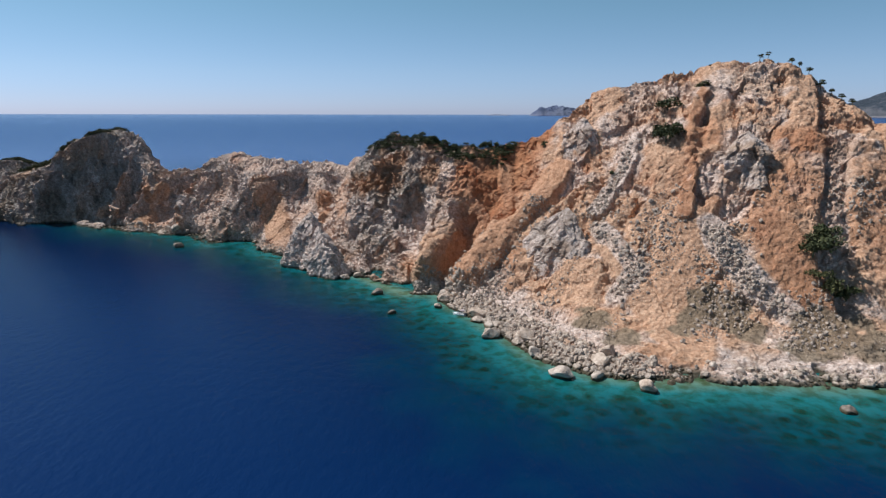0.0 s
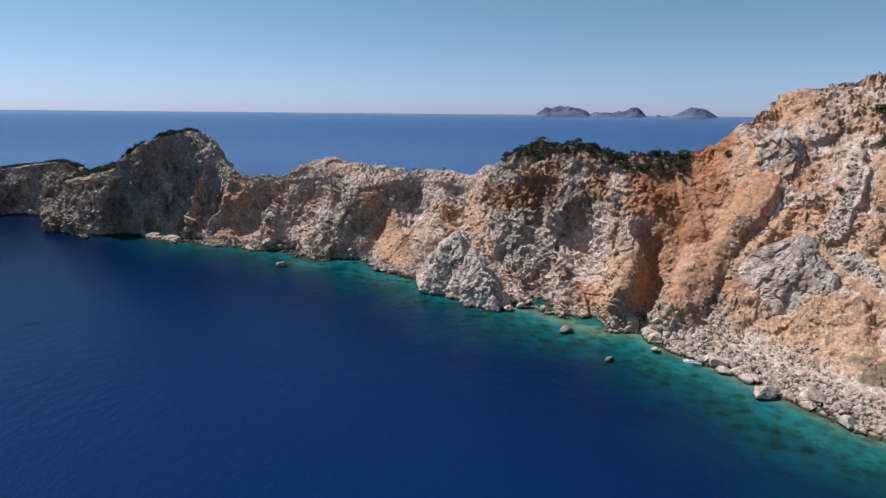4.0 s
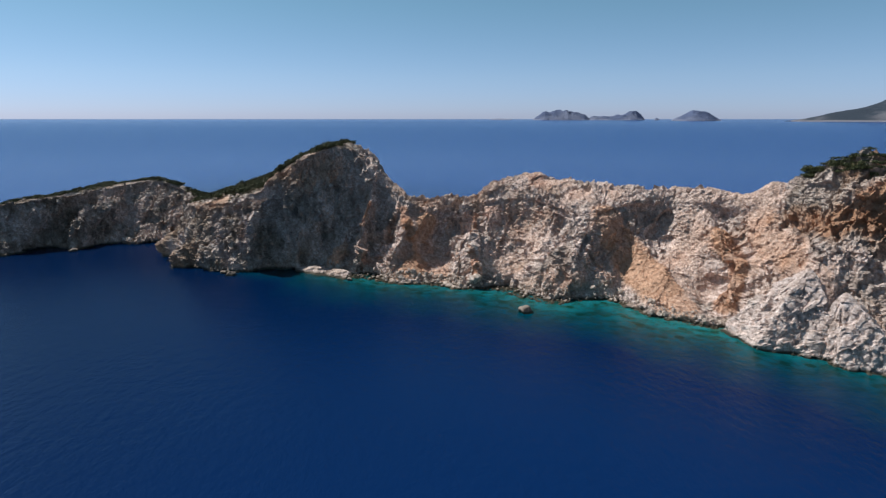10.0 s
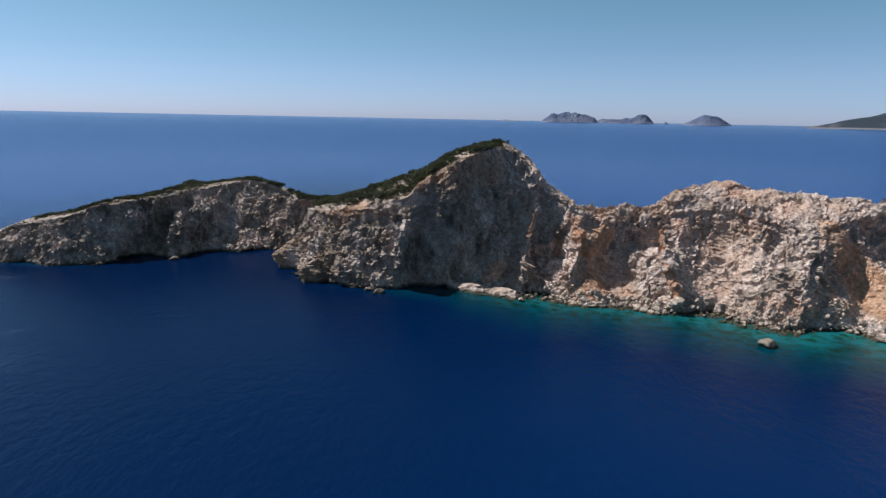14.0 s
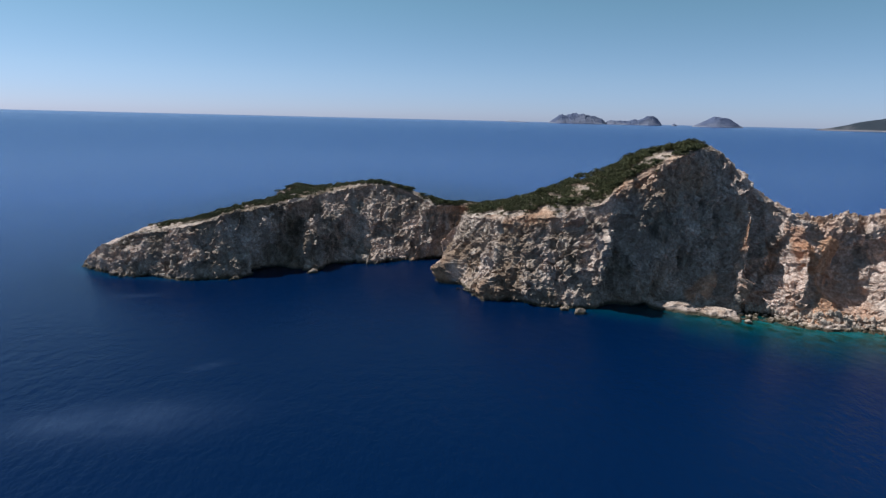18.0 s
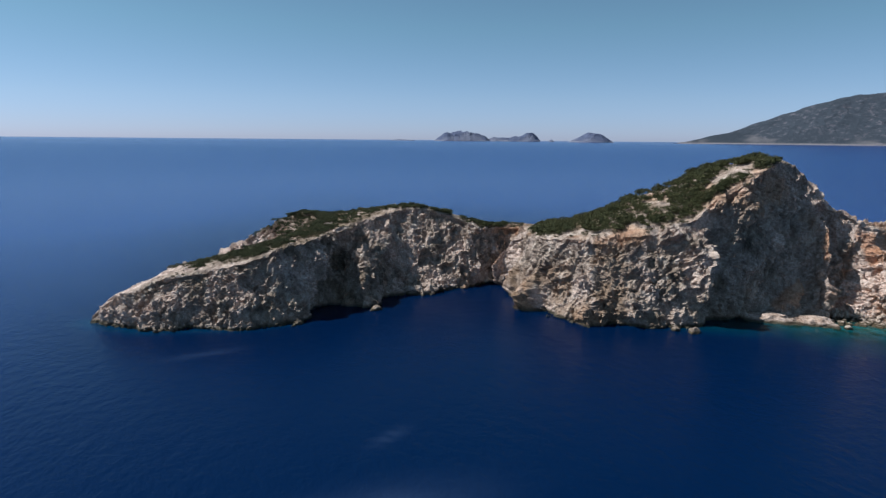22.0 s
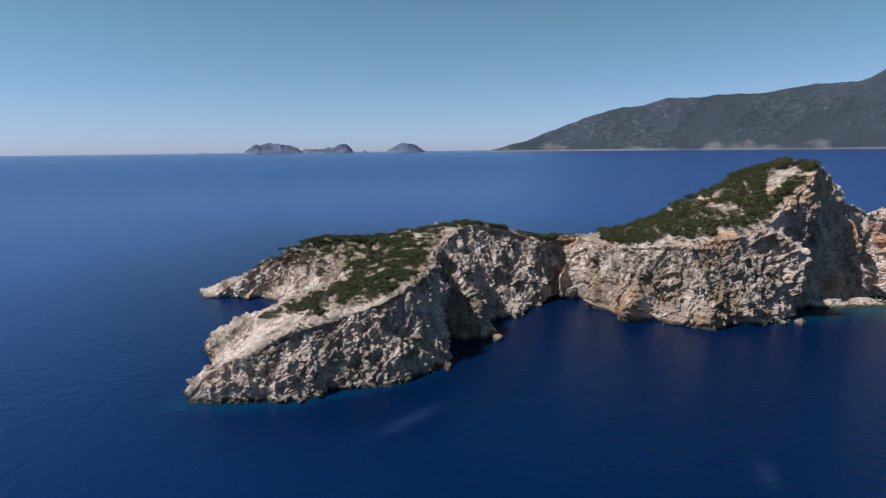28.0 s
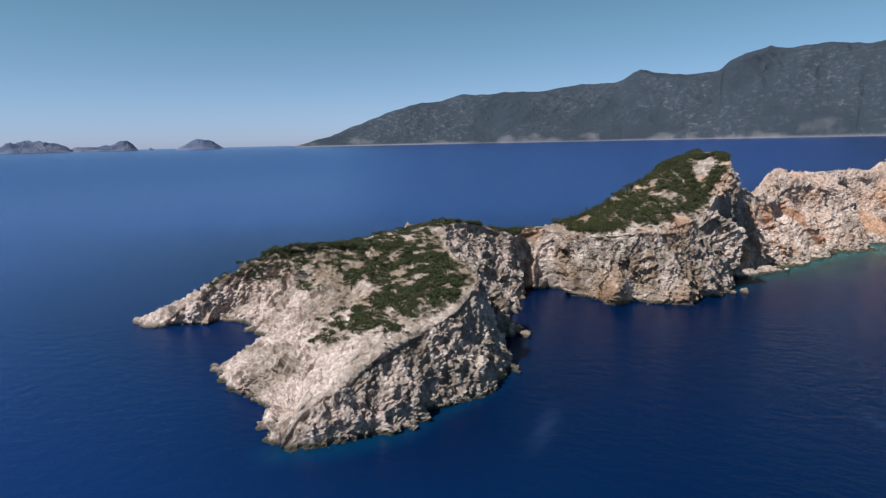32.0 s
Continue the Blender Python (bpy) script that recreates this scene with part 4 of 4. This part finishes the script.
# low rock apron at the foot of the shaded wall: same order
APRON = [
    ("rock_ledge", "low pale limestone ledge at the waterline", -203, 346, -1, 18, 9, 3.6, -40, 571, (0, 2), 0.5, 0.1),
    ("rock_ledge", "low broken limestone ledge beside the reef", -194, 340, -1, 19, 9, 3.4, -42, 577, (1, 2), 0.45, 0.1),
    ("rock_ledge", "low pale limestone ledge below the scarp", -80, 286, -1, 20, 7, 2.6, -40, 581, (1, 2), 0.3, 0.15),
    ("rock_ledge", "low pale limestone ledge at the waterline", -163, 325, -1, 17, 7, 2.8, -20, 587, (0, 2), 0.3, 0.15),
]
# bushes and crest trees: x, y, z, size, kind
LONE_PLANTS = [
    (91.8, 241.8, 64.7, 3.4, "tall"), (86.2, 225.6, 53.8, 3.6, "tall"), (87.8, 225.3, 54.9, 3.1, "tall"), (86.1, 230.9, 55.7, 2.6, "tall"), (105.4, 243.8, 73.6, 2.2, "tall"),
    (118.2, 179.9, 23.7, 4.0, "tall"), (122.0, 182.7, 24.8, 3.6, "tall"), (115.9, 178.6, 22.4, 2.9, "tall"), (118.2, 170.2, 13.2, 3.1, "tall"), (123.2, 171.7, 10.6, 2.8, "tall"),
    (115.8, 172.8, 16.4, 2.6, "low"), (66.8, 223.2, 41.9, 1.2, "tall"), (128, 247, 86, 1.0, "tree"), (131, 246, 86, 0.8, "tree"), (138, 242, 81, 1.1, "tree"),
    (140, 241, 80, 0.9, "tree"), (143, 239, 78, 1.1, "tree"), (147, 236, 75, 1.3, "tree"), (150, 234, 73, 0.9, "tree"), (153, 232, 70, 1.1, "tree"),
    (156, 230, 68, 1.0, "tree"), (112, 253, 82, 0.5, "tree"), (47.5, 257.4, 49.2, 1.3, "tall"), (59.8, 225.3, 38.1, 1.0, "dry"), (132.1, 192.7, 35.6, 1.3, "dry"),
]
BOAT = (11.0, 188.6, 150)


# ---- rocks ----
def rock_points(seed, squash=(1, 1, 0.75), sub=3):
    """A blocky boulder about 2 m across as a small mesh: an icosphere cut by random planes."""
    rng = random.Random(seed)
    bm = bmesh.new()
    bmesh.ops.create_icosphere(bm, subdivisions=sub, radius=1.0)
    planes = [(Vector((rng.gauss(0, 1), rng.gauss(0, 1), rng.gauss(0, 1))).normalized(), rng.uniform(0.55, 0.86)) for _ in range(11)]
    for v in bm.verts:
        for n, d in planes:
            over = v.co.dot(n) - d
            if over > 0:
                v.co -= n * over * 0.92
        v.co *= 1 + 0.10 * noise.noise(v.co * 2.3 + Vector((seed, 0, 0))) + 0.05 * noise.noise(v.co * 6.0)
        v.co = Vector((v.co.x * squash[0], v.co.y * squash[1], v.co.z * squash[2]))
    return bm


def rock_mesh(name, seed, squash, sub=3, mat=None):
    bm = rock_points(seed, squash, sub)
    me = bpy.data.meshes.new(name)
    bm.to_mesh(me)
    bm.free()
    me.materials.append(mat or BOULDER)
    return me


ROCK_MESHES = [rock_mesh("boulder", 10 + k, (1, random.uniform(0.65, 0.95), random.uniform(0.55, 0.85))) for k in range(9)]


def put_boulder(x, y, z, size, turn, k, label, group="", tilt=8):
    ob = new("boulder", ROCK_MESHES[k % len(ROCK_MESHES)])
    ob.matrix_world = pose(x, y, z, random.uniform(-tilt, tilt), random.uniform(-tilt, tilt), turn) @ Matrix.Scale(size, 4)
    return tagged(ob, label, "boulder", group)


def spot(u, row):
    """A place on the ground: parameter along the promontory and row over it."""
    k = min(len(U) - 1, np.searchsorted(U, u))
    return LAND[k, int(np.clip(row, 0, LAND.shape[1] - 1))]


FRONT0 = int(np.ceil(0.12 / 1.12 * (NF - 1)))      # the row at the waterline

# large boulders that stand alone in the water and on the shore
for x, y, z, size, k, text in LONE:
    ob = put_boulder(x, y, z, size, 37 * k % 360, k, text)
    if text != PALE:
        ob.material_slots[0].link = "OBJECT"
        ob.material_slots[0].material = REEF_ROCK

# the boulder shore below the hill and the ridge
rng = random.Random(5)
made = 0
while made < 285:
    u = rng.choice([rng.uniform(42.2, 52.0), rng.uniform(42.2, 49), rng.uniform(25, 38.0), rng.uniform(25, 38.0)])
    hill_side = u > 40
    reach = np.interp(u, [42, 47, 50], [36, 34, 17]) if hill_side else 30
    row = FRONT0 + rng.random() ** 1.7 * reach - 3
    p = spot(u, row)
    size = min(3.0, 0.55 + rng.expovariate(1.6)) * (1.0 if hill_side else 0.75)
    put_boulder(p[0], p[1], max(-0.3 * size, p[2]) + 0.18 * size, size, rng.uniform(0, 360), rng.randrange(99),
                "pale angular limestone boulder on the rocky shore", "boulders along the shore", 25)
    made += 1


def scattered_rocks(name, label, count, place, seed):
    """Rubble too small to count, in one mesh."""
    rng = random.Random(seed)
    kinds = []
    for k in range(6):
        bm = rock_points(300 + k, (1, 0.8, 0.7), 1)
        bm.verts.ensure_lookup_table()
        kinds.append((np.array([v.co for v in bm.verts]), np.array([[v.index for v in f.verts] for f in bm.faces])))
        bm.free()
    V, F, at = [], [], 0
    for _ in range(count):
        p, size = place(rng)
        v, f = kinds[rng.randrange(6)]
        m = np.array(Euler((rng.uniform(0, 6), rng.uniform(0, 6), rng.uniform(0, 6))).to_matrix())
        V.append(v @ m.T * size + np.array(p) + (0, 0, 0.1 * size))
        F.append(f + at)
        at += len(v)
    me = bpy.data.meshes.new(name)
    V, F = np.concatenate(V), np.concatenate(F)
    me.from_pydata(V.tolist(), [], F.tolist())
    me.polygons.foreach_set("use_smooth", np.zeros(len(F), bool))
    me.materials.append(RUBBLE)
    return tagged(new(name, me), label, "rubble", kind="stuff")


def shore_place(rng):
    u = rng.choice([rng.uniform(42.2, 53.0), rng.uniform(42.2, 49), rng.uniform(42.2, 49), rng.uniform(24.6, 38.0), rng.uniform(24.6, 34.0)])
    p = spot(u, FRONT0 + rng.random() ** 1.5 * (np.interp(u, [42, 47, 50], [42, 38, 19]) if u > 40 else 34) - 3)
    return (p[0] + rng.uniform(-.5, .5), p[1] + rng.uniform(-.5, .5), max(p[2], -0.3)), min(1.6, 0.25 + rng.expovariate(3))


def scree_place(rng):
    while True:
        u = rng.uniform(43, 52.5)
        row = FRONT0 + 40 + rng.random() * 120
        p = spot(u, row)
        if math.sin(p[0] * 0.21 - p[1] * 0.17) + math.sin(p[0] * 0.07 + p[2] * 0.11) + rng.uniform(-1, 1) > 0.6:
            return p, min(1.1, 0.18 + rng.expovariate(4.5))


SLOPE = LAND[(U > 45.5) & (U < 51)][:, FRONT0:NF + 40].reshape(-1, 3)


def stream_place(rng):
    width, line = STREAMS[rng.choice((0, 0, 1, 2))]
    k = rng.randrange(len(line) - 1)
    p = Vector(line[k]).lerp(Vector(line[k + 1]), rng.random()) + Vector((rng.gauss(0, 0.45), rng.gauss(0, 0.2), 0)) * width
    g = SLOPE[np.argmin(((SLOPE - np.array(p)) ** 2).sum(1))]
    return g + (rng.uniform(-.3, .3), rng.uniform(-.3, .3), 0), min(1.3, 0.22 + rng.expovariate(3.2))


scattered_rocks("rubble_stream", "streams of grey limestone rubble down the hillside", 1100, stream_place, 10)
scattered_rocks("shore_rubble", "pale limestone rubble strewn along the waterline", 9500, shore_place, 8)
scattered_rocks("scree_rubble", "loose pinkish rubble in chutes down the slope", 5000, scree_place, 9)


def crag(name, label, x, y, z, wide, deep, tall, turn, seed, peak=(0.0, 0.0), grey=0.7, ochre=0.1, rows=90, cols=150):
    """A free-standing crag: a rough tapered mass with ribs, leaning to its peak."""
    h = np.linspace(-0.15, 1, rows)
    a = np.linspace(0, 2 * math.pi, cols)
    blunt = 1.25 if name == "rock_pinnacle" else 1.7
    taper = np.clip(1 - np.clip(h, 0, 1) ** blunt, 0.0, 1)[None, :] ** 0.8
    sharp = name == "rock_pinnacle"
    side = math.tau / 5
    if sharp:                                # flat sides that meet in edges
        taper = taper * (1 / np.cos((a + 0.5) % side - side / 2) * 0.88)[:, None]
    cx = np.cos(a)[:, None] * wide / 2 * taper + np.clip(h, 0, 1)[None, :] * peak[0]
    cy = np.sin(a)[:, None] * deep / 2 * taper + np.clip(h, 0, 1)[None, :] * peak[1]
    t = radians(turn)
    P = np.stack([x + cx * math.cos(t) - cy * math.sin(t), y + cx * math.sin(t) + cy * math.cos(t), z + np.repeat(h[None, :] * tall, cols, 0)], -1)
    out = np.stack([np.cos(a + t)[:, None] * np.ones(rows), np.sin(a + t)[:, None] * np.ones(rows), 0.25 * np.ones((cols, rows))], -1)
    p = P.reshape(-1, 3)
    lvl, rim = cells(p * (1, 1, 0.6), 3.4, seed)
    lvl2, rim2 = cells(p, 1.5, seed + 3)
    scale = 1.0 if name == "rock_ledge" else min(wide, deep) / (17 if name == "rock_pinnacle" else 12)
    d = (ridged(p * (1, 1, 0.22), 7, 4, seed) * (0.6 if sharp else 1.7) + lvl * (0.45 if sharp else 0.5) - (1 - rim) * 0.15 + lvl2 * (0.3 if sharp else 0.16)) * scale
    d[np.isclose(np.tile(h, cols), 1)] = 0
    P = P + out * (d.reshape(cols, rows) * np.minimum(1, taper * 2.5))[..., None]
    P[-1] = P[0]
    me = grid_mesh(name, P)
    p = P.reshape(-1, 3)
    c = fbm(p, 6, 3, seed)
    for key, val in (("grey", np.clip(grey + c, 0, 1)), ("ochre", np.clip(ochre + 0.6 * c, 0, 1)), ("red", 0 * c), ("soil_and_shade", 0 * c), ("wet", 1 - smooth(0.3, 1.2, p[:, 2] + 0.4 * c))):
        set_attribute(me, key, val)
    me.materials.append(ROCK)
    return tagged(new(name, me), label, "rock", kind="structure")


for args in CRAGS + APRON:
    crag(*args)


# ---- scrub and trees ----
def leaf_cloud(seed, lobes, count, leaf):
    """Diamond-shaped leaf sprays scattered through several lobes; arrays of points and faces."""
    rng = np.random.default_rng(seed)
    V, F = [], []
    for i in range(count):
        cx, cy, cz, r, rz = lobes[i % len(lobes)]
        d = rng.normal(size=3)
        d /= np.linalg.norm(d)
        if d[2] < -0.35:
            d[2] *= -0.6
        rad = rng.uniform(0.55, 1.06) ** 0.7
        c = np.array((cx, cy, cz)) + d * rad * np.array((r, r, rz))
        a = rng.normal(size=3)
        a /= np.linalg.norm(a)
        b = np.cross(a, d + rng.normal(size=3) * 0.5)
        b /= max(np.linalg.norm(b), 1e-6)
        s = leaf * rng.uniform(0.6, 1.4)
        k = len(V)
        V += [c - a * s, c - b * s * 0.55, c + a * s, c + b * s * 0.55 + d * s * 0.3]
        F += [(k, k + 1, k + 2, k + 3)]
    return np.array(V), F


def shrub_lobes(seed, kind):
    rng = random.Random(seed)
    if kind == "low":
        return [(rng.uniform(-.9, .9), rng.uniform(-.9, .9), rng.uniform(.35, .75), rng.uniform(.5, .85), rng.uniform(.4, .6)) for _ in range(6)]
    if kind == "tree":
        return [(rng.uniform(-.8, .8), rng.uniform(-.8, .8), rng.uniform(1.5, 2.7), rng.uniform(.5, .9), rng.uniform(.35, .6)) for _ in range(8)]
    return [(rng.uniform(-.8, .8), rng.uniform(-.8, .8), rng.uniform(.6, 1.5), rng.uniform(.5, .85), rng.uniform(.45, .75)) for _ in range(8)]


def mesh_of(name, V, F, mat):
    me = bpy.data.meshes.new(name)
    me.from_pydata([tuple(v) for v in V], [], F)
    me.materials.append(mat)
    return me


def stem_mesh(name, seed, height, radius):
    """A tapered trunk that forks into limbs."""
    rng = random.Random(seed)
    bm = bmesh.new()

    def limb(a, b, r0, r1):
        d = (b - a).normalized()
        s = d.orthogonal().normalized()
        t = d.cross(s)
        ring = []
        for c, r in ((a, r0), ((a + b) / 2 + s * r0 * 0.6, (r0 + r1) / 2), (b, r1)):
            ring.append([bm.verts.new(c + (s * math.cos(q * math.tau / 6) + t * math.sin(q * math.tau / 6)) * r) for q in range(6)])
        for low, high in zip(ring, ring[1:]):
            for q in range(6):
                bm.faces.new((low[q], low[(q + 1) % 6], high[(q + 1) % 6], high[q]))

    fork = Vector((rng.uniform(-.1, .1), rng.uniform(-.1, .1), height * 0.5))
    limb(Vector((0, 0, -0.4)), fork, radius, radius * 0.7)
    for q in range(5):
        ang = q * 1.3 + rng.uniform(-.4, .4)
        limb(fork, fork + Vector((math.cos(ang) * 0.7, math.sin(ang) * 0.7, height * rng.uniform(0.35, 0.6))), radius * 0.6, radius * 0.15)
    me = bpy.data.meshes.new(name)
    bm.to_mesh(me)
    bm.free()
    me.materials.append(BARK)
    return me


CROWNS = {"low": [mesh_of("crown", *leaf_cloud(40 + k, shrub_lobes(k, "low"), 420, 0.14), LEAF) for k in range(5)],
          "dry": [mesh_of("crown", *leaf_cloud(60 + k, shrub_lobes(20 + k, "low"), 220, 0.15), LEAF_DRY) for k in range(3)],
          "tall": [mesh_of("crown", *leaf_cloud(80 + k, shrub_lobes(30 + k, "tall"), 640, 0.14), LEAF) for k in range(5)],
          "tree": [mesh_of("crown", *leaf_cloud(95 + k, shrub_lobes(60 + k, "tree"), 460, 0.18), LEAF) for k in range(4)]}
STEMS = {"low": stem_mesh("trunk", 1, 0.7, 0.09), "dry": stem_mesh("trunk", 2, 0.6, 0.06), "tall": stem_mesh("trunk", 3, 1.5, 0.12), "tree": stem_mesh("trunk", 4, 2.6, 0.14)}
TEXT = {"low": "dark green low maquis shrub on stony ground", "dry": "dry grey-green scrub bush on stony ground",
        "tall": "rounded dark green evergreen bush on the slope", "tree": "small dark wind-bent pine on the crest"}


def plant(x, y, z, size, kind, seed, group):
    rng = random.Random(seed)
    base = new("tree" if kind == "tree" else "shrub")
    base.empty_display_size = 0.3
    base.matrix_world = pose(x, y, z - 0.08, 0, 0, rng.uniform(0, 360)) @ Matrix.Diagonal((size, size * rng.uniform(.8, 1.1), size * rng.uniform(.75, 1.1), 1))
    for name, me in (("trunk", STEMS[kind]), ("crown", rng.choice(CROWNS[kind]))):
        new(name, me).parent = base
    return tagged(base, TEXT[kind], "tree" if kind == "tree" else "shrub", group)


def top_place(rng, u0, u1, r0, r1, bare):
    """A spot on a planted top, away from the bare patches."""
    for _ in range(60):
        u = rng.uniform(u0, u1)
        p = spot(u, NF + rng.uniform(r0, r1) * NT)
        g = fbm(np.array([[p[0], p[1], 0.0]]), 13, 2, 401)[0] + 0.5 * fbm(np.array([[p[0], p[1], 0.0]]), 4, 1, 403)[0]
        if g > bare:
            return p
    return p


rng = random.Random(77)
PLANTED = (  # from, to, rows, bareness, count as things, kinds, size
    (3.0, 9.8, 0.16, 1.1, -0.32, 135, ("low", "low", "low", "dry"), (0.8, 1.6)),
    (9.6, 14.5, 0.10, 1.0, -0.3, 50, ("low", "low", "dry"), (0.8, 1.5)),
    (17.2, 25.3, 0.06, 1.0, -0.4, 100, ("low", "low", "tall"), (0.8, 1.5)),
    (38.3, 43.1, 0.5, 1.1, -0.6, 70, ("low", "tall"), (0.9, 1.7)),
)
for u0, u1, r0, r1, bare, count, kinds, (s0, s1) in PLANTED:
    for k in range(count):
        x, y, z = top_place(rng, u0, u1, r0, r1, bare)
        plant(x, y, z, rng.uniform(s0, s1), rng.choice(kinds), rng.random(), "scrub on the tops")
for x, y, z, size, kind in LONE_PLANTS:
    k = np.argmin(((LAND[:, :, :2] - np.array((x, y))) ** 2).sum(-1) + 0.5 * (LAND[:, :, 2] - z) ** 2)
    g = LAND.reshape(-1, 3)[k]
    plant(g[0], g[1], g[2], size, kind, x * 3.1 + y, "bushes on the hill")


def scrub_mat(name, label, count, seed, areas, mat, leaf, sizes, form="low"):
    """Low scrub that nobody could count, in one mesh."""
    rng = random.Random(seed)
    V, F, at = [], [], 0
    kinds = [leaf_cloud(700 + seed + k, shrub_lobes(90 + k, form), 200, leaf) for k in range(5)]
    for i in range(count):
        u0, u1, r0, r1, bare = areas[i % len(areas)]
        p = np.array(top_place(rng, u0, u1, r0, r1, bare))
        v, f = kinds[rng.randrange(5)]
        a = rng.uniform(0, 6.3)
        m = np.array(((math.cos(a), -math.sin(a), 0), (math.sin(a), math.cos(a), 0), (0, 0, 1)))
        V.append(v @ m.T * rng.uniform(*sizes) + p)
        F.append(np.array(f) + at)
        at += len(v)
    me = bpy.data.meshes.new(name)
    me.from_pydata(np.concatenate(V).tolist(), [], np.concatenate(F).tolist())
    me.materials.append(mat)
    return tagged(new(name, me), label, "scrub", kind="stuff")


scrub_mat("low_scrub", "dense dark green maquis scrub over the sloping tops", 2000, 3,
          [(3.6, 9.8, 0.05, 1.25, -0.18), (4.4, 10, 0.08, 0.8, -0.22), (5.0, 9.6, 0.8, 1.5, -0.12), (9.6, 15, 0.1, 1.1, -0.3), (38.3, 43.0, 0.6, 1.2, -0.7)], LEAF, 0.15, (0.5, 1.35))
scrub_mat("thicket", "thick dark green evergreen thicket on the cliff top", 1150, 4,
          [(17.0, 25.6, 0.06, 1.08, -0.28)], LEAF, 0.16, (0.75, 1.35), "tall")
scrub_mat("dry_scrub", "patches of dry brownish scrub and grass", 1300, 13,
          [(3.4, 9.5, -0.02, 1.2, -0.55), (4.0, 9.8, 0.1, 1.1, -0.5), (4.5, 9.8, 0.6, 1.5, -0.6), (4.5, 9.8, 0.3, 1.4, -0.6), (10, 16, 0.0, 1.0, -0.5), (17.0, 25.3, 0.0, 0.3, -0.5)], LEAF_DRY, 0.15, (0.35, 0.85))


# ---- the small boat ----
def link_part(name, bm, mat, parent, label=""):
    me = bpy.data.meshes.new(name)
    bm.to_mesh(me)
    bm.free()
    me.materials.append(mat)
    ob = new(name, me)
    ob.parent = parent
    return tagged(ob, label)


def boat(x, y, turn):
    base = new("motor_boat")
    base.matrix_world = pose(x, y, 0, 0, 1.5, turn)
    white = plain("boat_gelcoat", (0.80, 0.79, 0.77), 0.25, 0, 0.05)
    dark = plain("boat_floor", (0.16, 0.13, 0.11), 0.7)
    cloth = plain("boat_canvas", (0.52, 0.42, 0.42), 0.85)
    metal = plain("boat_steel", (0.6, 0.6, 0.6), 0.3, 1.0)
    black = plain("outboard_black", (0.03, 0.03, 0.035), 0.4)
    st = np.linspace(-2.3, 2.4, 15)
    half = [0.92 * (1 - max(0, (s - 0.2) / 2.2) ** 2.2) for s in st]
    sheer = [0.62 + 0.05 * max(0, s) ** 1.6 for s in st]
    bm = bmesh.new()
    rings = []
    for s, w, h in zip(st, half, sheer):
        w = max(w, 0.03)
        rings.append([bm.verts.new(c) for c in ((s, -w, h), (s, -w * 0.93, 0.18), (s, -w * 0.55, -0.16), (s, 0, -0.3), (s, w * 0.55, -0.16), (s, w * 0.93, 0.18), (s, w, h),
                                              (s, w * 0.82, h + 0.02), (s, w * 0.80, 0.12), (s, 0, 0.08), (s, -w * 0.80, 0.12), (s, -w * 0.82, h + 0.02))])
    for a, b in zip(rings, rings[1:]):
        for q in range(12):
            bm.faces.new((a[q], b[q], b[(q + 1) % 12], a[(q + 1) % 12]))
    bm.faces.new(rings[0][::-1])
    bm.faces.new(rings[-1])
    link_part("hull", bm, white, base, "white moulded hull")

    def slab(cx, cy, cz, sx, sy, sz, bevel=0.03):
        bm = bmesh.new()
        bmesh.ops.create_cube(bm, size=1.0, matrix=Matrix.Translation((cx, cy, cz)) @ Matrix.Diagonal((sx, sy, sz, 1)))
        bmesh.ops.bevel(bm, geom=bm.edges[:], offset=bevel, segments=2, affect="EDGES")
        return bm

    link_part("floor", slab(-0.5, 0, 0.16, 2.9, 1.25, 0.05, 0.01), dark, base, "dark cockpit floor")
    link_part("foredeck", slab(1.35, 0, 0.64, 0.9, 0.95, 0.06, 0.02), white, base)
    link_part("bench", slab(-1.75, 0, 0.4, 0.5, 1.3, 0.35), cloth, base, "faded cushion bench")
    link_part("console", slab(0.35, 0.2, 0.6, 0.45, 0.6, 0.7), white, base)
    bm = bmesh.new()
    for k in range(9):
        for s in (-1, 1):
            bm.verts.new((-1.9 + k * 0.2, s * 0.8, 1.72 + 0.12 * math.sin(math.pi * k / 8)))
    bm.verts.ensure_lookup_table()
    for k in range(8):
        bm.faces.new([bm.verts[i] for i in (2 * k, 2 * k + 1, 2 * k + 3, 2 * k + 2)])
    bmesh.ops.solidify(bm, geom=bm.faces[:], thickness=0.03)
    link_part("canopy", bm, cloth, base, "faded pink canvas canopy")
    for px in (-1.85, -0.35):
        for py in (-0.78, 0.78):
            bm = bmesh.new()
            bmesh.ops.create_cone(bm, cap_ends=True, segments=8, radius1=0.022, radius2=0.022, depth=1.2, matrix=Matrix.Translation((px, py, 1.15)))
            link_part("post", bm, metal, base)
    motor = link_part("outboard", slab(-2.5, 0, 0.75, 0.4, 0.34, 0.5, 0.08), black, base, "black outboard motor")
    link_part("leg", slab(-2.5, 0, 0.1, 0.18, 0.12, 0.9, 0.03), black, motor)
    return tagged(base, "small white motor boat with a canvas canopy moored by the rocks", "boat")


boat(BOAT[0], BOAT[1], BOAT[2])
